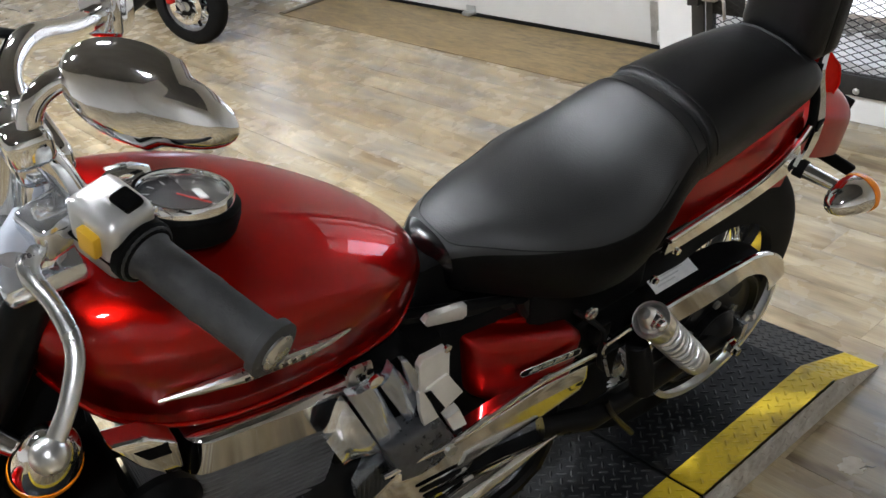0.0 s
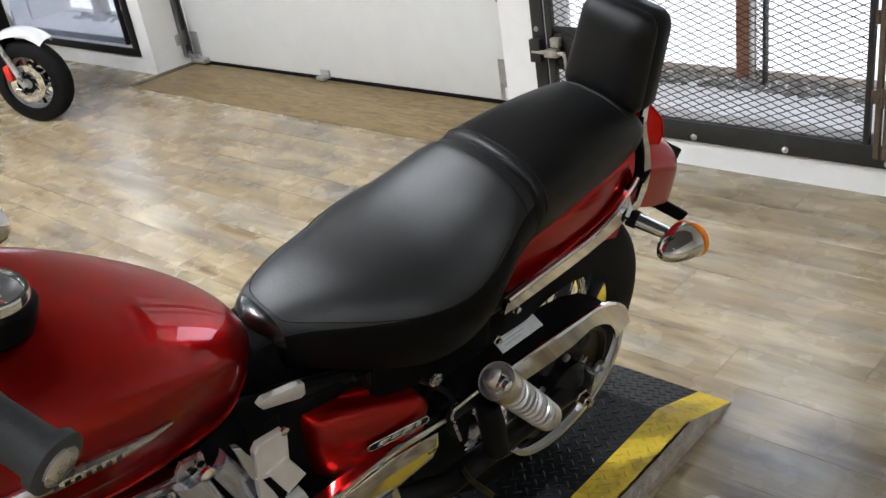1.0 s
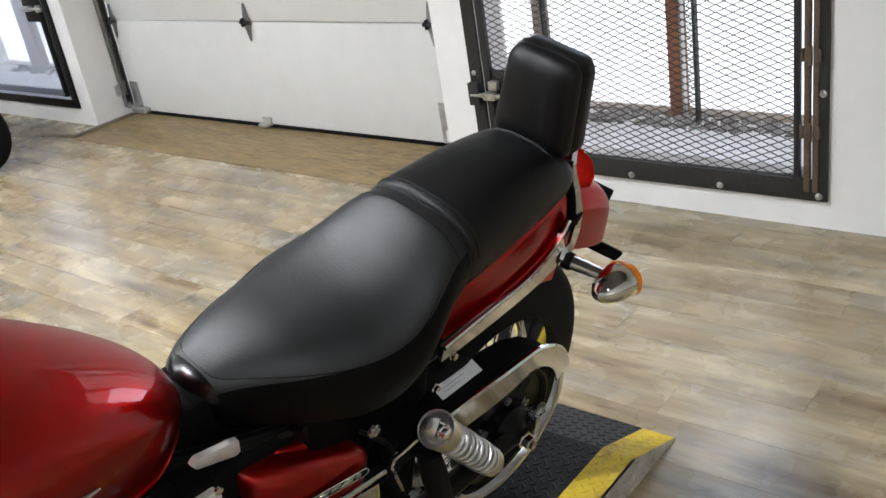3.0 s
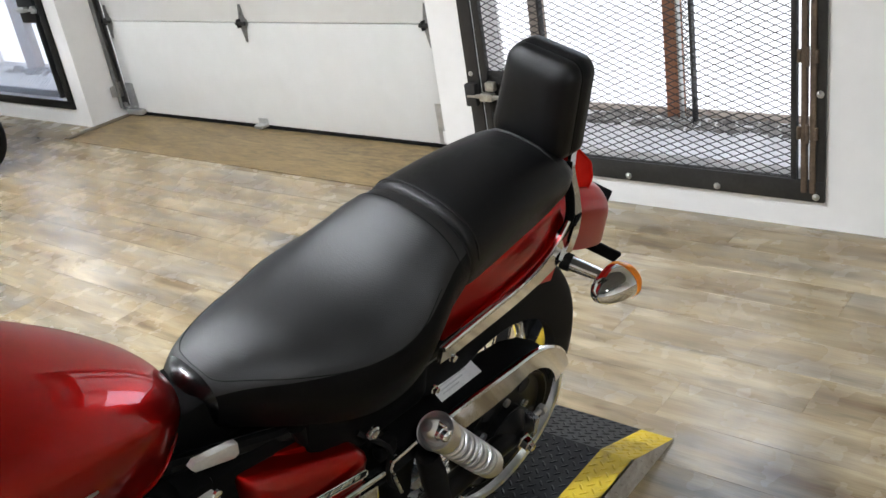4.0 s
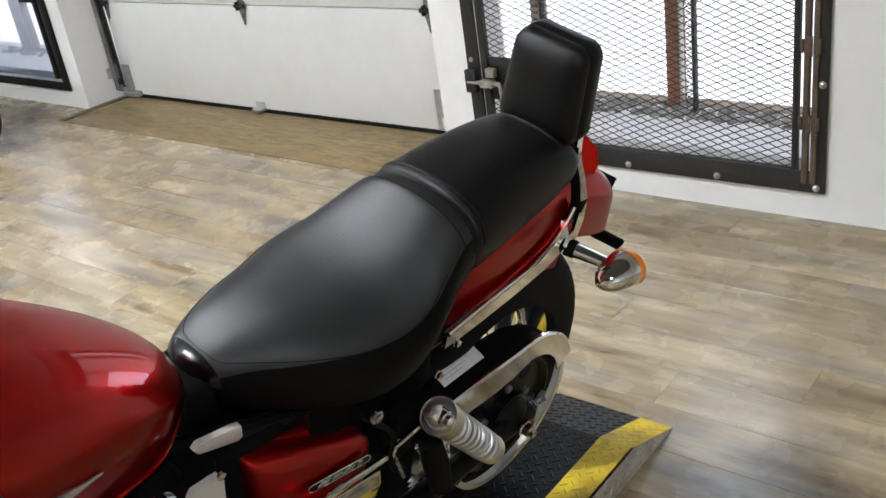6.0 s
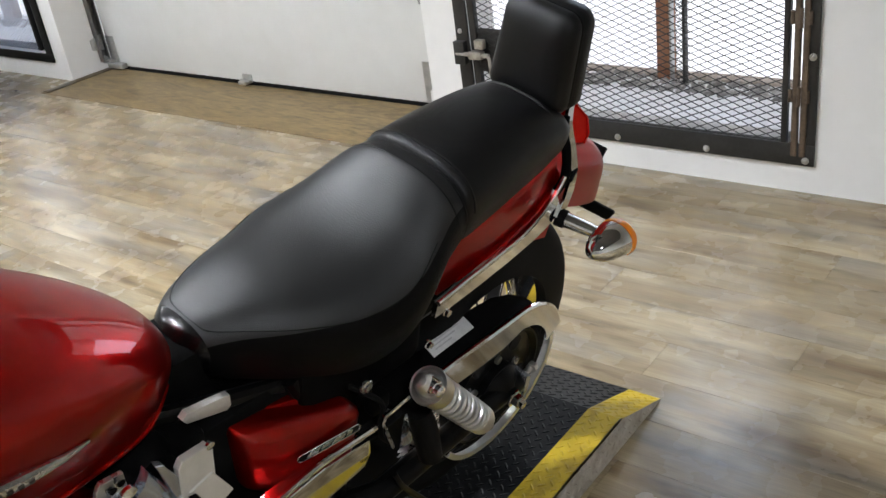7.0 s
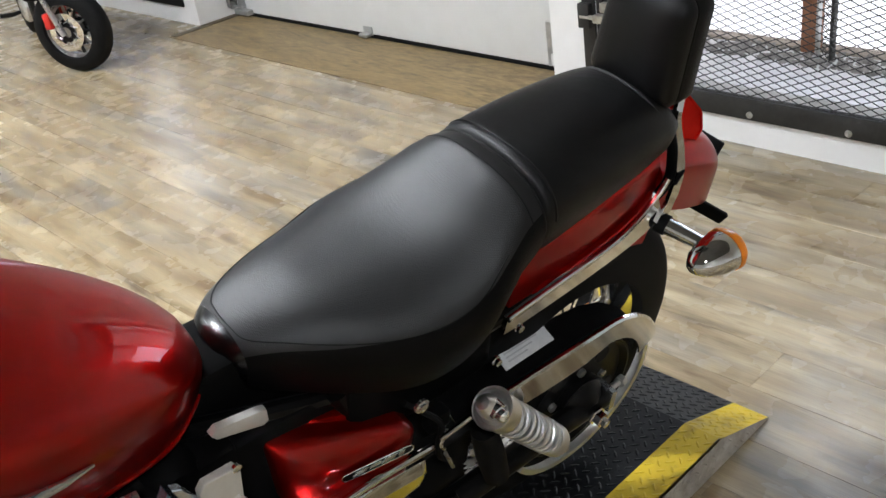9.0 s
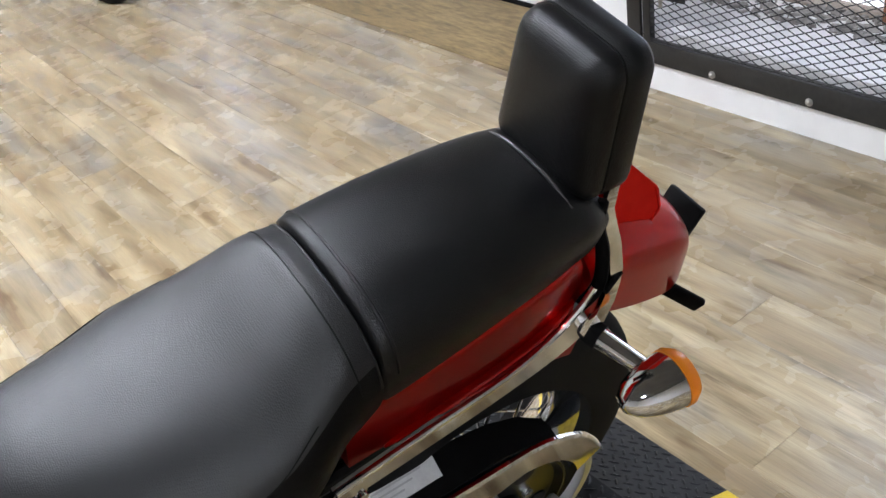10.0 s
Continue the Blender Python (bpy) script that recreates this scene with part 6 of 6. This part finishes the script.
for s in (-1, 1):
    part("brake_disc", lathe([(0.070, -0.002), (0.108, -0.002), (0.108, 0.002), (0.070, 0.002)], across(0, s * 0.062, 0.238), 40, closed=True), CHROME, fw2, "bright brake disc")
    part("disc_carrier", lathe([(0.030, -0.003), (0.056, -0.003), (0.056, 0.003), (0.030, 0.003)], across(0, s * 0.060, 0.238), 32, closed=True), BIKE_BLACK, fw2, "black disc carrier")
    for k in range(8):
        a = 2 * math.pi * k / 8
        part("carrier_arm", tube([(0.05 * math.cos(a), s * 0.060, 0.238 + 0.05 * math.sin(a)), (0.084 * math.cos(a + 0.5), s * 0.062, 0.238 + 0.084 * math.sin(a + 0.5))], [0.006, 0.008], 8, flat=0.5), SATIN, fw2)
    part("fork_leg", tube([(0.0, s * 0.086, 0.225), (0.06, s * 0.086, 0.40), (0.20, s * 0.086, 0.80)], [0.019, 0.015, 0.015], 14), SATIN, WB, "silver fork leg")
    part("caliper", box(0.06, 0.105, s * 0.075 - 0.022, s * 0.075 + 0.022, 0.265, 0.355, 0.01), CALIPER, WB, "red brake caliper")
part("front_fender", skin(fender_rings(0.272, 0.058, 68, 134, 0.012, 18, 0.268, 0.012, 0.03)), WHITE_GLOSS, WB, "white front fender", sharp=60)
part("fender_stay", plate([(0.0, 0.53), (0.09, 0.55), (0.085, 0.44), (0.07, 0.33), (0.045, 0.31), (0.03, 0.40)], 0.006, across(0, -0.068, 0), 0.002), WHITE_GLOSS, WB)
part("body", trail(skin(shell(smooth_rows([(0.18, 0, 0.06, 0.86, 0.76, 0.62, 0.05), (0.30, 0, 0.11, 0.90, 0.76, 0.50, 0.09), (0.50, 0, 0.13, 0.86, 0.72, 0.42, 0.10), (0.75, 0, 0.11, 0.80, 0.70, 0.52, 0.09), (1.1, 0, 0.09, 0.86, 0.78, 0.68, 0.06)]), 2.6))), WHITE_GLOSS, WB, "white body panels", sharp=50)
en = part("engine", trail(box(0.42, 0.76, -0.085, 0.085, 0.20, 0.44, 0.04, 3)), BIKE_BLACK, WB, "black engine")
for s2 in (-1, 1):
    part("engine_cover", trail(lathe([(0.085, -0.022), (0.085, 0.0), (0.07, 0.018), (0.03, 0.026), (0.0002, 0.026)], axes((0.62, s2 * 0.10, 0.30), (0, s2, 0)), 28)), SATIN, en, "round silver engine cover")
    part("footpeg", trail(tube([(0.72, s2 * 0.08, 0.27), (0.72, s2 * 0.17, 0.26), (0.73, s2 * 0.24, 0.265)], [0.009, 0.014, 0.014], 10)), BIKE_BLACK, WB, "black footpeg")
part("cylinder", trail(box(0.34, 0.46, -0.06, 0.06, 0.30, 0.44, 0.015, 2)), SATIN, en, "silver engine cylinder")
part("seat", trail(skin(shell(smooth_rows([(0.62, 0, 0.09, 0.82, 0.79, 0.76, 0.08), (0.80, 0, 0.12, 0.80, 0.77, 0.74, 0.1), (1.15, 0, 0.09, 0.88, 0.85, 0.82, 0.08)]), 2.8))), VINYL, WB, "black seat")
part("marker", box(0.13, 0.17, -0.112, -0.10, 0.56, 0.66, 0.004), AMBER, WB, "amber side marker")
part("black_shroud", box(0.08, 0.22, -0.075, 0.075, 0.42, 0.72, 0.02), PLASTIC, WB, "black headlight bracket")
part("headlight", lathe([(0.0002, -0.08), (0.08, -0.06), (0.095, 0.0), (0.0002, 0.03)], axes((0.08, 0, 0.80), (-1, 0, 0)), 24), PLASTIC, WB, "black headlight")
w3 = steer @ across(1.30, 0, 0.238)
rw2 = part("rear_wheel", lathe([(0.012, -0.06), (0.04, -0.06), (0.04, 0.06), (0.012, 0.06)], w3, 20), ALLOY, WB)
part("tyre", tyre(0.238, 0.065, 0.085, 56, w3), RUBBER, rw2)
part("rim", lathe([(0.158, -0.042), (0.140, -0.018), (0.138, 0.018), (0.158, 0.042), (0.166, 0.04), (0.166, -0.04)], w3, 48, closed=True), ALLOY, rw2)
part("swingarm", trail(tube([(0.62, -0.09, 0.32), (1.30, -0.09, 0.24)], 0.022, 10)), BIKE_BLACK, WB)
part("handlebar", tube(curve_pts([(0.26, -0.36, 1.0), (0.20, -0.2, 1.0), (0.18, 0.0, 0.95), (0.20, 0.2, 1.0), (0.26, 0.36, 1.0)], 4), 0.011, 10), BIKE_BLACK, WB)

# ---------------------------------------------------------------- floor planks
PW, SEAM = 0.1525, 1.712
bm = box(-PW / 2 + 0.0002, PW / 2 - 0.0002, -0.61 + 0.0002, 0.61 - 0.0002, -0.005, 0.0, 0.0004, 1)
plank_mesh = finish(bm, 30)
plank_mesh.materials.append(PLANK)
rnd = random.Random(11)
starts = {0: 0.96, 1: 0.655, 2: 0.024, 4: 0.72}
far_v, far_f = [], []
for row in range(-42, 9):
    xc = SEAM + PW * (row + 0.5)
    off = starts.get(row, rnd.uniform(0, 1.22))
    for k in range(-5, 9):
        yc = off + 0.61 + 1.22 * k
        y0, y1 = yc - 0.61, yc + 0.61
        if y1 < Y0 or y0 > Y1 or xc - PW / 2 > DX + 0.05:
            continue
        if -8 <= row <= 6 and -0.6 < yc < 6.6:
            ob = new("plank", plank_mesh)
            ob.location = (xc, yc, 0.0)
            ob.parent = floor
        else:
            i = len(far_v)
            y0, y1 = max(y0, Y0), min(y1, Y1)
            far_v += [(xc - PW / 2 + 0.0006, y0 + 0.0006, 0), (xc + PW / 2 - 0.0006, y0 + 0.0006, 0), (xc + PW / 2 - 0.0006, y1 - 0.0006, 0), (xc - PW / 2 + 0.0006, y1 - 0.0006, 0)]
            far_f.append((i, i + 1, i + 2, i + 3))
me = bpy.data.meshes.new("far_planks")
me.from_pydata(far_v, [], far_f)
rest = part("far_planks", me, PLANK, floor, smooth=False)
rest["kind"] = "stuff"
# pale smear on the floor beside the platform
bm = bmesh.new()
rr = random.Random(5)
ring = []
for k in range(26):
    a = 2 * math.pi * k / 26
    r = 0.030 * (0.72 + 0.34 * rr.random() + 0.22 * math.cos(a - 0.6))
    ring.append((1.312 + r * math.cos(a), 0.750 + 0.85 * r * math.sin(a)))
plate(ring, 0.0008, Matrix.Translation((0, 0, 0.0004)), bm=bm)
stain = solid("floor_stain", bm, PALE_DIRT, "pale chipped plaster-coloured stain on the vinyl floor", "stain", smooth=False)
crack = [(1.352 + 0.004 * rr.uniform(-1, 1) - 0.010 * k, 0.718 + 0.006 * k + 0.003 * rr.uniform(-1, 1), 0.0006) for k in range(6)]
part("crack", tube(crack, [0.0006, 0.0022, 0.0030, 0.0024, 0.0018, 0.0005], 6, flat=0.3), DAMP, stain, "dark crack")
